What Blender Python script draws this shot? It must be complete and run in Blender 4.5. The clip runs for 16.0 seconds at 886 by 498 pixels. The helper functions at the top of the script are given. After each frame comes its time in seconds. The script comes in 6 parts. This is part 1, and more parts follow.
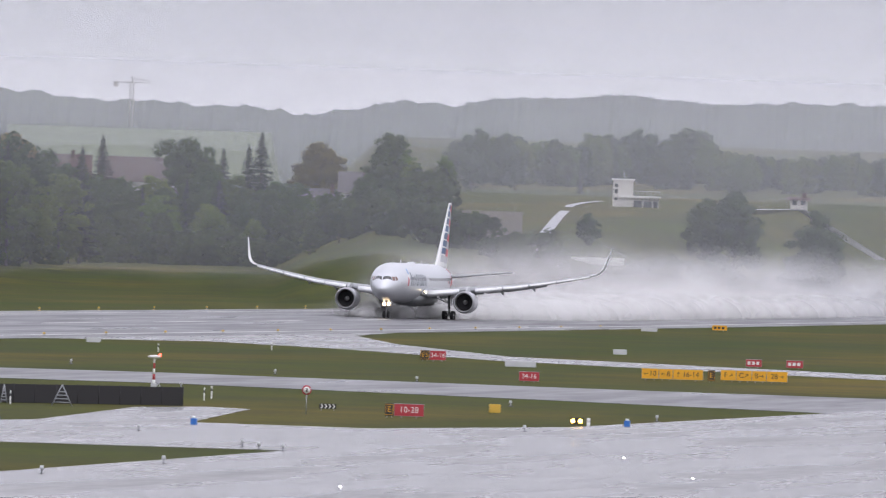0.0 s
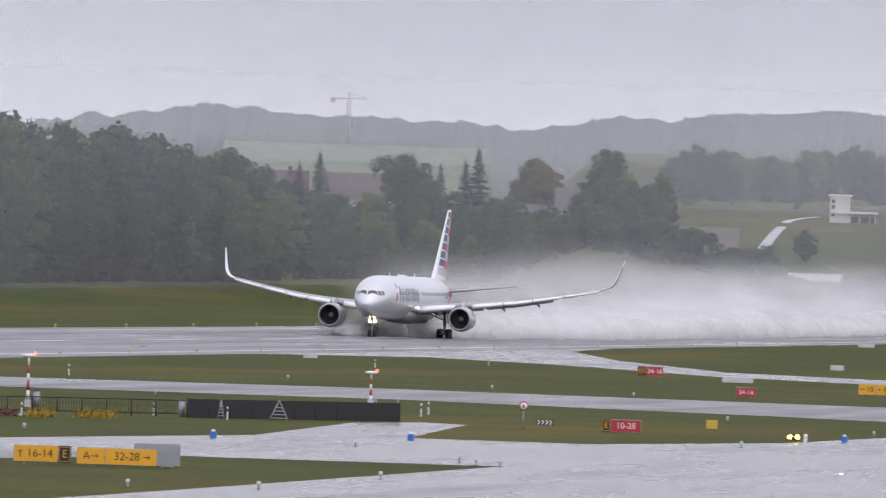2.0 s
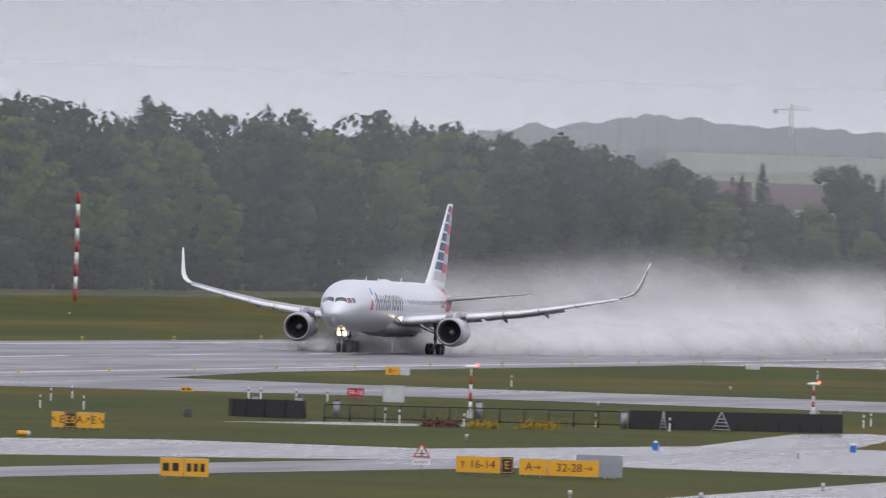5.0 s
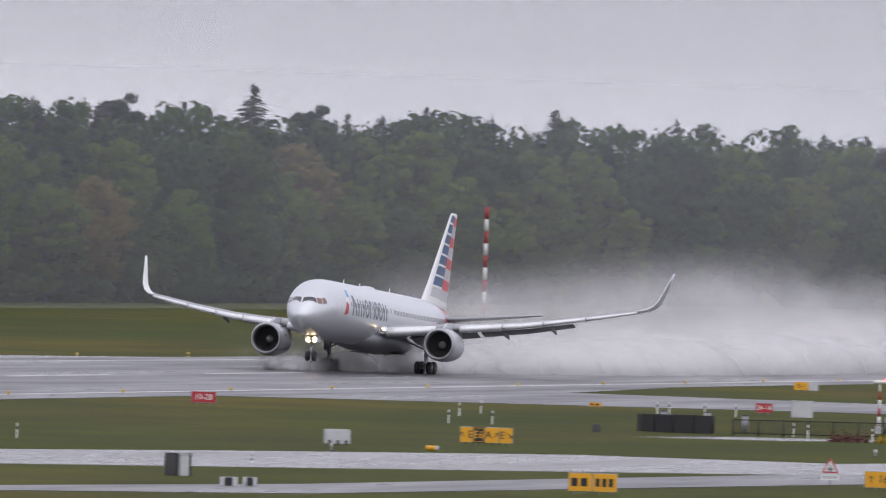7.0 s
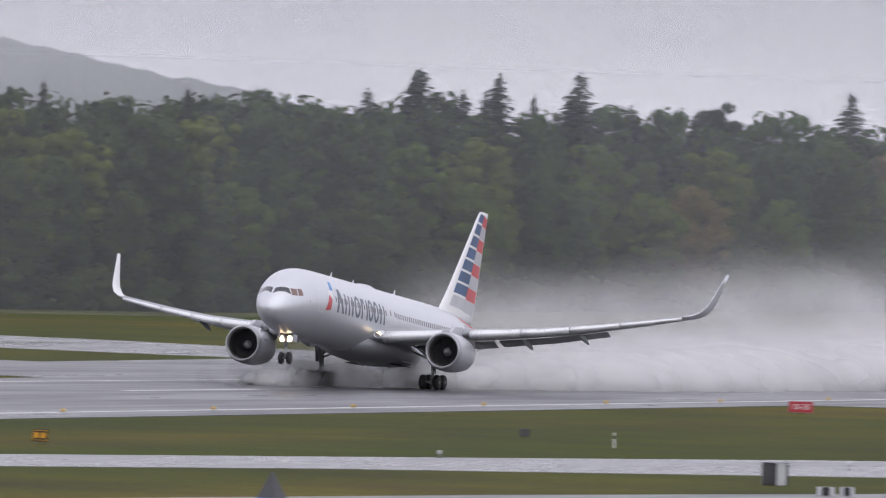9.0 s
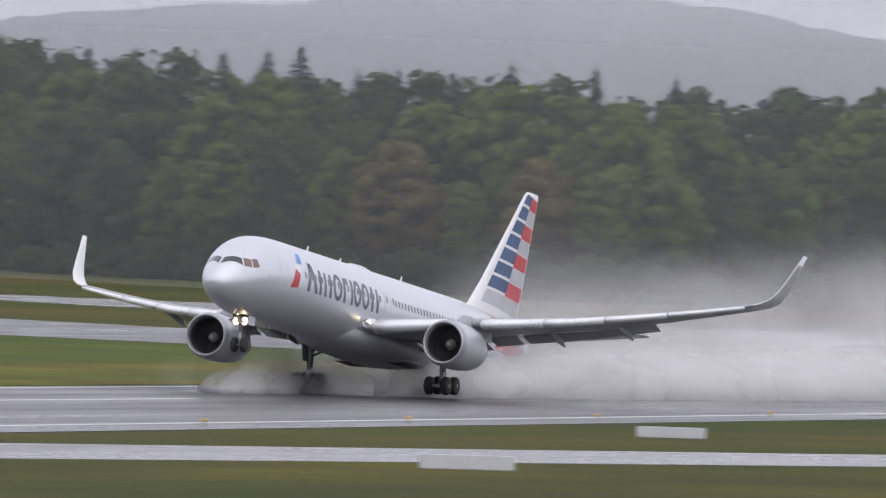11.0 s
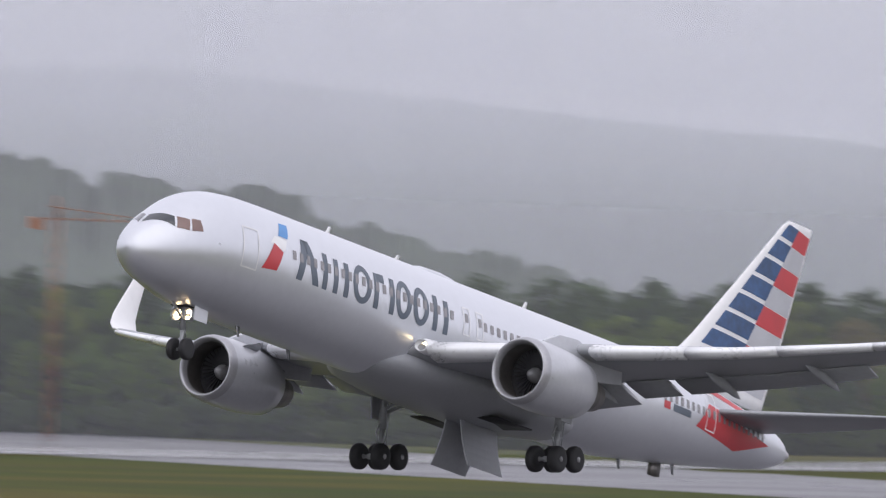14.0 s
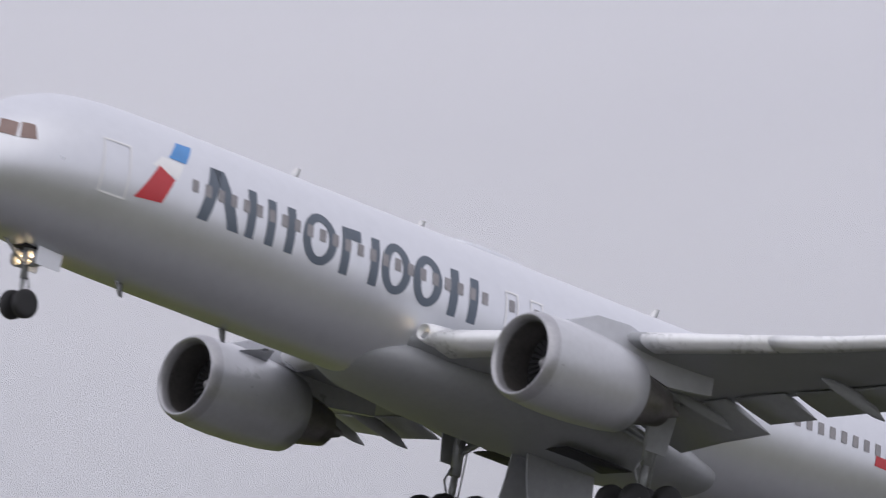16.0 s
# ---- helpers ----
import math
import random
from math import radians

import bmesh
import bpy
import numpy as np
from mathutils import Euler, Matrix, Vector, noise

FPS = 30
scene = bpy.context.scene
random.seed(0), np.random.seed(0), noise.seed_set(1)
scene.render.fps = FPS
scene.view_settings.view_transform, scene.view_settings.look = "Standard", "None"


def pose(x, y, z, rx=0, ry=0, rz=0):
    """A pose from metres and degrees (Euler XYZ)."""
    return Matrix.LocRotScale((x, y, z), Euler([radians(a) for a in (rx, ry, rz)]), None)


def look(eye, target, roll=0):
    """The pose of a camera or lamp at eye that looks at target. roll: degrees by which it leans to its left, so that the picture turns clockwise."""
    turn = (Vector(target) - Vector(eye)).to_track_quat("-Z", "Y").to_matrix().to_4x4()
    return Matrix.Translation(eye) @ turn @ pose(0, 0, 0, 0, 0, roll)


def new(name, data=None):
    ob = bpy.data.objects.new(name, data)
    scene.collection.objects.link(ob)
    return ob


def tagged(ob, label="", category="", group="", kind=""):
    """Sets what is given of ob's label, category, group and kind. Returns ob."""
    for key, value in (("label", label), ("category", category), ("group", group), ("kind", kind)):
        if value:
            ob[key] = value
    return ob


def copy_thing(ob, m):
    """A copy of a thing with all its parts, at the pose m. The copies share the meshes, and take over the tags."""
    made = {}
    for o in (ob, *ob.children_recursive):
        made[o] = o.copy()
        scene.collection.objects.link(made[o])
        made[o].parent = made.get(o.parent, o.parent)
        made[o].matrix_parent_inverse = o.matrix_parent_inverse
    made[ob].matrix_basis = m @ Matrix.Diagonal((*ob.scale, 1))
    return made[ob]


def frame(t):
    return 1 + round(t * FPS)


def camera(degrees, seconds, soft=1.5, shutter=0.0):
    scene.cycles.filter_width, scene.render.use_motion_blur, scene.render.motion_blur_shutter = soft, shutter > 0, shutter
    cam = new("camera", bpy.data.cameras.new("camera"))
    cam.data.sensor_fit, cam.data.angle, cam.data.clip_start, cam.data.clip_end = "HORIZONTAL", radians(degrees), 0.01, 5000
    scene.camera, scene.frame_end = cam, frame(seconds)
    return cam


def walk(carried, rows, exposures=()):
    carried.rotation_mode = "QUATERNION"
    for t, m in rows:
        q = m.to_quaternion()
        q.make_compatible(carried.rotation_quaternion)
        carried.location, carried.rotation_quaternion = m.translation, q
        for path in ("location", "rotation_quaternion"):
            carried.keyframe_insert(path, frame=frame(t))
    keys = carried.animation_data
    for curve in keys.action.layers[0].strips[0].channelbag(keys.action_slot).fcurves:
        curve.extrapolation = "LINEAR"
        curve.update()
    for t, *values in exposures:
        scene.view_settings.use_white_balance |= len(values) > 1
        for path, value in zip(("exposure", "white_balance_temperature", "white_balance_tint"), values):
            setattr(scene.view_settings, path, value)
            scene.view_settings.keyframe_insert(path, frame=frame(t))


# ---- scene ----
# The world's x axis runs along the runway (the way the airliner rolls), y across it towards the camera, z up.
EYE = Vector((0.0, 290.99, 13.58))
VIEW = [(0.0, -9.851, -0.137, 1.89), (0.5, -10.084, -0.128, 1.89), (1.0, -10.371, -0.118, 1.89), (1.5, -10.625, -0.109, 1.89),
        (2.0, -10.892, -0.095, 1.89), (2.5, -11.218, -0.089, 1.90), (3.0, -11.525, -0.093, 1.90), (5.5, -13.447, -0.110, 1.91),
        (6.0, -13.920, -0.107, 1.91), (6.5, -14.460, -0.105, 1.92), (7.0, -14.970, -0.103, 1.92), (7.5, -15.606, -0.103, 1.92),
        (8.0, -16.265, -0.106, 1.93), (8.5, -17.045, -0.128, 1.93), (9.0, -17.831, -0.152, 1.94), (9.5, -18.769, -0.171, 1.95),
        (10.0, -19.721, -0.200, 1.95), (12.5, -26.682, -0.205, 2.00), (13.0, -28.687, -0.040, 2.02), (13.5, -31.067, 0.177, 2.03),
        (14.0, -33.696, 0.489, 2.05), (14.5, -36.774, 1.049, 2.07), (15.0, -40.301, 1.805, 2.10), (15.5, -44.435, 2.729, 2.13),
        (16.0, -49.090, 3.767, 2.16)]
# seconds, place along the runway, to the side of its line, height of the wheels, bank, nose-up angle
ROLL = [(0, -1615.6, 6.90, 0.00, 0.0, 0.30), (0.5, -1578.7, 6.65, 0.00, 0.0, 0.30), (1, -1536.2, 6.40, 0.00, 0.0, 0.30), (1.5, -1497.8, 6.15, 0.00, 0.0, 0.30),
        (2, -1460.1, 5.90, 0.00, 0.0, 0.30), (2.5, -1419.2, 5.65, 0.00, 0.0, 0.30), (3, -1381.3, 5.40, 0.00, 0.0, 0.30), (5.5, -1186.6, 2.00, 0.00, 0.0, 0.60),
        (6, -1146.8, 1.60, 0.00, 0.0, 1.10), (6.5, -1103.2, 1.20, 0.00, 0.0, 2.10), (7, -1063.8, 0.60, 0.00, 0.0, 2.80), (7.5, -1019.9, 0.00, 0.00, 0.0, 3.30),
        (8, -979.1, -0.50, 0.00, 0.0, 3.85), (8.5, -934.7, -1.00, 0.00, 0.0, 4.30), (9, -892.5, -1.23, 0.03, 0.0, 4.75), (9.5, -846.7, -1.47, 0.03, 0.1, 5.15),
        (10, -804.3, -1.70, 0.05, 0.1, 5.60), (11, -713.5, -1.58, 0.25, 0.4, 6.60), (11.75, -645.2, -1.49, 1.75, 0.6, 7.50), (12.5, -577.0, -1.40, 3.62, 0.8, 8.20),
        (13, -531.3, -1.20, 4.92, 0.9, 8.75), (13.5, -485.7, -1.00, 6.20, 1.2, 9.60), (14, -440.0, -0.80, 8.66, 1.3, 10.50), (14.5, -393.2, 0.00, 12.95, 1.4, 11.20),
        (15, -347.9, 0.00, 18.32, 1.5, 11.55), (15.5, -302.5, 0.00, 24.40, 1.5, 12.00), (16, -256.8, 0.00, 30.58, 1.5, 12.45)]


def toward(turn, tilt=0.0):
    """The way from the camera at a turn and tilt in degrees."""
    a, b = radians(turn), radians(tilt)
    return Vector((-math.cos(a) * math.cos(b), math.sin(a) * math.cos(b), math.sin(b)))


cam = camera(4.2426, 16.0, soft=1.2, shutter=0.4)
walk(cam, [(t, look(EYE, EYE + toward(a, b) * 1000, r)) for t, a, b, r in VIEW], exposures=[(0.0, 0.20), (3.0, 0.10), (7.0, -0.03), (9.0, 0.0), (12.5, 0.10), (14.0, 0.12), (14.6, 0.12), (15.3, -0.08), (16.0, -0.16)])
scene.cycles.transparent_max_bounces = 48

# ---- light: an overcast, rainy sky ----
world = bpy.data.worlds.new("overcast_sky")
scene.world = world
world.use_nodes = True
wn, wl = world.node_tree.nodes, world.node_tree.links
wn.clear()
sky = wn.new("ShaderNodeTexSky")
sky.sky_type, sky.sun_disc, sky.sun_elevation, sky.sun_rotation = "NISHITA", False, radians(48), radians(150)
sky_gain = wn.new("ShaderNodeVectorMath")
sky_gain.operation = "SCALE"
sky_gain.inputs["Scale"].default_value = 0.10
wco = wn.new("ShaderNodeTexCoord")
wmap = wn.new("ShaderNodeMapping")
wmap.inputs["Scale"].default_value = (5, 5, 26)
wnoise = wn.new("ShaderNodeTexNoise")
wnoise.inputs["Scale"].default_value, wnoise.inputs["Detail"].default_value, wnoise.inputs["Roughness"].default_value = 1.6, 5, 0.5
wramp = wn.new("ShaderNodeValToRGB")
wramp.color_ramp.elements[0].position, wramp.color_ramp.elements[0].color = 0.32, (0.483, 0.477, 0.560, 1)
wramp.color_ramp.elements[1].position, wramp.color_ramp.elements[1].color = 0.68, (0.648, 0.635, 0.710, 1)
wmix = wn.new("ShaderNodeMix")
wmix.data_type = "RGBA"
wmix.inputs["Factor"].default_value = 0.94
wbg, wout = wn.new("ShaderNodeBackground"), wn.new("ShaderNodeOutputWorld")
wl.new(sky.outputs[0], sky_gain.inputs[0])
wl.new(wco.outputs["Generated"], wmap.inputs[0])
wl.new(wmap.outputs[0], wnoise.inputs["Vector"])
wl.new(wnoise.outputs["Fac"], wramp.inputs[0])
wl.new(sky_gain.outputs[0], wmix.inputs["A"])
wl.new(wramp.outputs[0], wmix.inputs["B"])
wl.new(wmix.outputs["Result"], wbg.inputs["Color"])
wl.new(wbg.outputs[0], wout.inputs[0])
wbg.inputs["Strength"].default_value = 1.6
sun_data = bpy.data.lights.new("sun", "SUN")
sun_data.energy, sun_data.angle, sun_data.color = 0.8, radians(90), (1.0, 0.97, 0.93)
sun_lamp = new("sun", sun_data)
sun_lamp.matrix_world = look((0, 0, 200), (-40, -45, 130))


# ---- materials ----
def material(name, colour, rough=0.6, metal=0.0, vary=0.15, scale=2.0, fine=30.0, bump=0.0, coat=0.0, random_tint=0.0, emit=0.0, island=False):
    """A surface with two scales of variation in its colour and a fine relief."""
    m = bpy.data.materials.new(name)
    m.use_nodes = True
    n, l = m.node_tree.nodes, m.node_tree.links
    b = n["Principled BSDF"]
    b.inputs["Metallic"].default_value, b.inputs["Coat Weight"].default_value = metal, coat
    b.inputs["Coat Roughness"].default_value = 0.08
    co = n.new("ShaderNodeTexCoord")
    big, small = n.new("ShaderNodeTexNoise"), n.new("ShaderNodeTexNoise")
    big.inputs["Scale"].default_value, small.inputs["Scale"].default_value = scale, fine
    big.inputs["Detail"].default_value, small.inputs["Detail"].default_value = 4, 3
    for q in (big, small):
        l.new(co.outputs["Object"], q.inputs["Vector"])
    add = n.new("ShaderNodeMath")
    add.operation = "ADD"
    l.new(big.outputs["Fac"], add.inputs[0])
    l.new(small.outputs["Fac"], add.inputs[1])
    last = add.outputs[0]
    if random_tint or island:
        src = n.new("ShaderNodeNewGeometry").outputs["Random Per Island"] if island else n.new("ShaderNodeObjectInfo").outputs["Random"]
        mul = n.new("ShaderNodeMath")
        mul.operation = "MULTIPLY_ADD"
        l.new(src, mul.inputs[0])
        mul.inputs[1].default_value, mul.inputs[2].default_value = random_tint * 2, -random_tint
        plus = n.new("ShaderNodeMath")
        plus.operation = "ADD"
        l.new(last, plus.inputs[0])
        l.new(mul.outputs[0], plus.inputs[1])
        last = plus.outputs[0]
    mr = n.new("ShaderNodeMapRange")
    mr.inputs["From Min"].default_value, mr.inputs["From Max"].default_value = 0.5, 1.5
    mr.inputs["To Min"].default_value, mr.inputs["To Max"].default_value = 1 - vary * 1.6, 1 + vary * 1.6
    l.new(last, mr.inputs["Value"])
    sc = n.new("ShaderNodeVectorMath")
    sc.operation = "SCALE"
    sc.inputs[0].default_value = colour
    l.new(mr.outputs[0], sc.inputs["Scale"])
    l.new(sc.outputs[0], b.inputs["Base Color"])
    rr = n.new("ShaderNodeMapRange")
    rr.inputs["From Min"].default_value, rr.inputs["From Max"].default_value = 0.6, 1.4
    rr.inputs["To Min"].default_value, rr.inputs["To Max"].default_value = max(0.03, rough * 0.8), min(1, rough * 1.2)
    l.new(add.outputs[0], rr.inputs["Value"])
    l.new(rr.outputs[0], b.inputs["Roughness"])
    if bump:
        bp = n.new("ShaderNodeBump")
        bp.inputs["Strength"].default_value, bp.inputs["Distance"].default_value = min(1, bump), 0.05
        l.new(small.outputs["Fac"], bp.inputs["Height"])
        l.new(bp.outputs[0], b.inputs["Normal"])
    if emit:
        b.inputs["Emission Color"].default_value = (*colour, 1)
        b.inputs["Emission Strength"].default_value = emit
    return m


def foliage(name, colour, second, middle=9.0):
    """Leaves: two greens by tree, small differences by leaf, shaded softly round the crown's middle (or, with none, upwards)."""
    m = bpy.data.materials.new(name)
    m.use_nodes = True
    n, l = m.node_tree.nodes, m.node_tree.links
    b = n["Principled BSDF"]
    geo, info, co = n.new("ShaderNodeNewGeometry"), n.new("ShaderNodeObjectInfo"), n.new("ShaderNodeTexCoord")
    mix, mul, bright = n.new("ShaderNodeMix"), n.new("ShaderNodeVectorMath"), n.new("ShaderNodeMapRange")
    patch = n.new("ShaderNodeTexNoise")
    patch.inputs["Scale"].default_value, patch.inputs["Detail"].default_value = 0.16, 2
    l.new(co.outputs["Object"], patch.inputs["Vector"])
    add = n.new("ShaderNodeMath")
    add.operation = "MULTIPLY_ADD"
    l.new(patch.outputs["Fac"], add.inputs[0])
    add.inputs[1].default_value = 0.9
    l.new(geo.outputs["Random Per Island"], add.inputs[2])
    mix.data_type = "RGBA"
    mix.inputs["A"].default_value, mix.inputs["B"].default_value = (*colour, 1), (*second, 1)
    l.new(info.outputs["Random"], mix.inputs["Factor"])
    bright.inputs["From Max"].default_value = 1.9
    bright.inputs["To Min"].default_value, bright.inputs["To Max"].default_value = 0.66, 1.34
    l.new(add.outputs[0], bright.inputs["Value"])
    mul.operation = "SCALE"
    l.new(mix.outputs["Result"], mul.inputs[0])
    l.new(bright.outputs[0], mul.inputs["Scale"])
    l.new(mul.outputs[0], b.inputs["Base Color"])
    b.inputs["Roughness"].default_value, b.inputs["Specular IOR Level"].default_value = 0.8, 0.1
    blend, unit = n.new("ShaderNodeMix"), n.new("ShaderNodeVectorMath")
    blend.data_type = "VECTOR"
    blend.inputs["Factor"].default_value = 0.62
    l.new(geo.outputs["Normal"], blend.inputs["A"])
    if middle is None:
        blend.inputs["B"].default_value = (0.3, 0.4, 0.87)
    else:
        away, round_, turn = n.new("ShaderNodeVectorMath"), n.new("ShaderNodeVectorMath"), n.new("ShaderNodeVectorTransform")
        away.operation, round_.operation = "SUBTRACT", "NORMALIZE"
        away.inputs[1].default_value = (0, 0, middle)
        turn.vector_type, turn.convert_from, turn.convert_to = "VECTOR", "OBJECT", "WORLD"
        l.new(co.outputs["Object"], away.inputs[0])
        l.new(away.outputs[0], round_.inputs[0])
        l.new(round_.outputs[0], turn.inputs[0])
        l.new(turn.outputs[0], blend.inputs["B"])
    unit.operation = "NORMALIZE"
    l.new(blend.outputs["Result"], unit.inputs[0])
    l.new(unit.outputs[0], b.inputs["Normal"])
    return m


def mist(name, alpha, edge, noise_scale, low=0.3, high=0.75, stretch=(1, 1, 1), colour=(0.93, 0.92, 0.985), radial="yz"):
    """Water drops in the air, and sheets that stand in for distance haze: thin white scatter with holes, thinning out
    towards the edge of each piece.
    """
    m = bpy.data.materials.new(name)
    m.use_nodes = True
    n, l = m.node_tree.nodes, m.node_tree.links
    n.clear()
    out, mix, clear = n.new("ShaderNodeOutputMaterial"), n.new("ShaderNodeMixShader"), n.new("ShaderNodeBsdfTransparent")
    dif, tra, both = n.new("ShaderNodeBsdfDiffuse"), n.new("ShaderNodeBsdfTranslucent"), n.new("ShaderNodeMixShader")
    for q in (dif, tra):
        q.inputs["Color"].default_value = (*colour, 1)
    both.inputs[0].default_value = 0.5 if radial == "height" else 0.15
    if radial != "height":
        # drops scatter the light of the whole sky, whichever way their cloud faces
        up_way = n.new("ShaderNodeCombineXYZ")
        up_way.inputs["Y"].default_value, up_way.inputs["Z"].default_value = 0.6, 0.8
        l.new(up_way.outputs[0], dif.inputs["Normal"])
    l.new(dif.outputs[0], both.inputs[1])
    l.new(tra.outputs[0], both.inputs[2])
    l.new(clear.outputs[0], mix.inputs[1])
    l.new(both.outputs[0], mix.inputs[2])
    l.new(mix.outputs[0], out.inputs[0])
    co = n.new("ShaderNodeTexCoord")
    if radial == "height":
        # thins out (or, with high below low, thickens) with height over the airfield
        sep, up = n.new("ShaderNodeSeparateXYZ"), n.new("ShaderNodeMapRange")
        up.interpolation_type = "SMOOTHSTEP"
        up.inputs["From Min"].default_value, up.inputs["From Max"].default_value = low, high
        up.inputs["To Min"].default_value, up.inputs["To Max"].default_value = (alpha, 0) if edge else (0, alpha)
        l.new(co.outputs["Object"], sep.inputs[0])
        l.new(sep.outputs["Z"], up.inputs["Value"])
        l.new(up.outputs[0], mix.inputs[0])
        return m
    mp, no, ra = n.new("ShaderNodeMapping"), n.new("ShaderNodeTexNoise"), n.new("ShaderNodeMapRange")
    mp.inputs["Scale"].default_value = stretch
    info = n.new("ShaderNodeObjectInfo")
    no.noise_dimensions = "4D"
    l.new(info.outputs["Random"], no.inputs["W"])
    no.inputs["Scale"].default_value, no.inputs["Detail"].default_value = noise_scale, 3
    l.new(co.outputs["Object"], mp.inputs[0])
    l.new(mp.outputs[0], no.inputs["Vector"])
    l.new(no.outputs["Fac"], ra.inputs["Value"])
    ra.inputs["From Min"].default_value, ra.inputs["From Max"].default_value = low, high
    sp = n.new("ShaderNodeVectorMath")
    sp.operation = "MULTIPLY"
    sp.inputs[1].default_value = (0, 1, 1) if radial == "yz" else (0, 0, 1)
    ln, fall, prod, gain = n.new("ShaderNodeVectorMath"), n.new("ShaderNodeMapRange"), n.new("ShaderNodeMath"), n.new("ShaderNodeMath")
    ln.operation = "LENGTH"
    l.new(co.outputs["Object"], sp.inputs[0])
    l.new(sp.outputs[0], ln.inputs[0])
    l.new(ln.outputs["Value"], fall.inputs["Value"])
    fall.interpolation_type = "SMOOTHSTEP"
    fall.inputs["From Min"].default_value, fall.inputs["From Max"].default_value = edge, 1.0
    fall.inputs["To Min"].default_value, fall.inputs["To Max"].default_value = 1, 0
    prod.operation = gain.operation = "MULTIPLY"
    l.new(ra.outputs[0], prod.inputs[0])
    l.new(fall.outputs[0], prod.inputs[1])
    l.new(prod.outputs[0], gain.inputs[0])
    gain.inputs[1].default_value = alpha
    l.new(gain.outputs[0], mix.inputs[0])
    return m


def turf(name, green, mixed, yellow, patch):
    """Mown grass: green, yellowed and bare tints in long patches, with a fine grain."""
    m = material(name, (0.1, 0.1, 0.1), 0.9, vary=0.42, scale=0.06, fine=1.3)
    n, l = m.node_tree.nodes, m.node_tree.links
    b = n["Principled BSDF"]
    b.inputs["Specular IOR Level"].default_value = 0.08
    scale = b.inputs["Base Color"].links[0].from_node
    co, mp, no, ramp = n.new("ShaderNodeTexCoord"), n.new("ShaderNodeMapping"), n.new("ShaderNodeTexNoise"), n.new("ShaderNodeValToRGB")
    mp.inputs["Scale"].default_value = patch
    no.inputs["Scale"].default_value, no.inputs["Detail"].default_value = 1.0, 6
    e = ramp.color_ramp.elements
    e[0].position, e[0].color = 0.30, (*green, 1)
    e[1].position, e[1].color = 0.72, (*yellow, 1)
    mid = e.new(0.52)
    mid.color = (*mixed, 1)
    l.new(co.outputs["Object"], mp.inputs[0])
    l.new(mp.outputs[0], no.inputs["Vector"])
    l.new(no.outputs["Fac"], ramp.inputs[0])
    l.new(ramp.outputs[0], scale.inputs[0])
    return m


GRASS = turf("grass", (0.042, 0.060, 0.011), (0.062, 0.067, 0.014), (0.108, 0.086, 0.019), (0.008, 0.03, 0.03))
LONGGRASS = turf("long_flowering_grass", (0.056, 0.098, 0.018), (0.092, 0.104, 0.021), (0.180, 0.138, 0.022), (0.005, 0.05, 0.03))


def wet_paving(name, colour, damp, puddle, low, high):
    """Wet paving: smooth films of water between damp, rougher strips, with faint stains."""
    m = material(name, colour, damp, vary=0.22, scale=0.03, fine=0.4)
    n, l = m.node_tree.nodes, m.node_tree.links
    b = n["Principled BSDF"]
    co, mp, no, ra = n.new("ShaderNodeTexCoord"), n.new("ShaderNodeMapping"), n.new("ShaderNodeTexNoise"), n.new("ShaderNodeMapRange")
    mp.inputs["Scale"].default_value = (0.016, 0.13, 0.1)
    no.inputs["Scale"].default_value, no.inputs["Detail"].default_value, no.inputs["Roughness"].default_value = 1.0, 7, 0.62
    ra.inputs["From Min"].default_value, ra.inputs["From Max"].default_value = low, high
    ra.inputs["To Min"].default_value, ra.inputs["To Max"].default_value = puddle, damp
    l.new(co.outputs["Object"], mp.inputs[0])
    l.new(mp.outputs[0], no.inputs["Vector"])
    l.new(no.outputs["Fac"], ra.inputs["Value"])
    l.new(ra.outputs[0], b.inputs["Roughness"])
    return m


ASPHALT = wet_paving("wet_asphalt", (0.075, 0.072, 0.078), 0.46, 0.25, 0.34, 0.64)
CONCRETE = wet_paving("wet_concrete", (0.16, 0.157, 0.156), 0.42, 0.15, 0.38, 0.70)
ROADMARK = material("white_marking", (0.62, 0.62, 0.60), 0.5, vary=0.2, scale=0.2, fine=3)
PAINT = material("pearl_grey_paint", (0.71, 0.725, 0.76), 0.34, metal=0.6, vary=0.03, scale=0.25, fine=2.5, coat=0.0)
WINGGREY = material("wing_grey_paint", (0.33, 0.34, 0.36), 0.42, vary=0.08, scale=0.5, fine=4)
SLATWHITE = material("bright_slat_metal", (0.84, 0.85, 0.86), 0.30, metal=0.1, vary=0.05, scale=0.5, fine=5)
NACELLE = material("nacelle_grey_paint", (0.52, 0.53, 0.56), 0.32, metal=0.25, vary=0.06, scale=0.4, fine=4, coat=0.3)
BAREMETAL = material("bare_metal", (0.62, 0.62, 0.63), 0.28, metal=0.9, vary=0.1, scale=1, fine=12)
LIPMETAL = material("dull_lip_metal", (0.42, 0.42, 0.44), 0.36, metal=0.55, vary=0.1, scale=1, fine=10)
DARKMETAL = material("exhaust_metal", (0.20, 0.19, 0.18), 0.42, metal=0.8, vary=0.2, scale=1, fine=8)
# Near-black that puts the shade inside open cavities into the colour.
CAVITYSHADE = material("cavity_shade_black", (0.015, 0.015, 0.017), 0.6, vary=0.2)
GLASS = material("cockpit_glass", (0.03, 0.035, 0.04), 0.08, vary=0.1, coat=0.8)
SIDEGLASS = material("amber_tinted_cockpit_glass", (0.20, 0.12, 0.10), 0.12, vary=0.1, coat=0.8)
WINDOWGREY = material("cabin_window", (0.28, 0.27, 0.28), 0.2, vary=0.15)
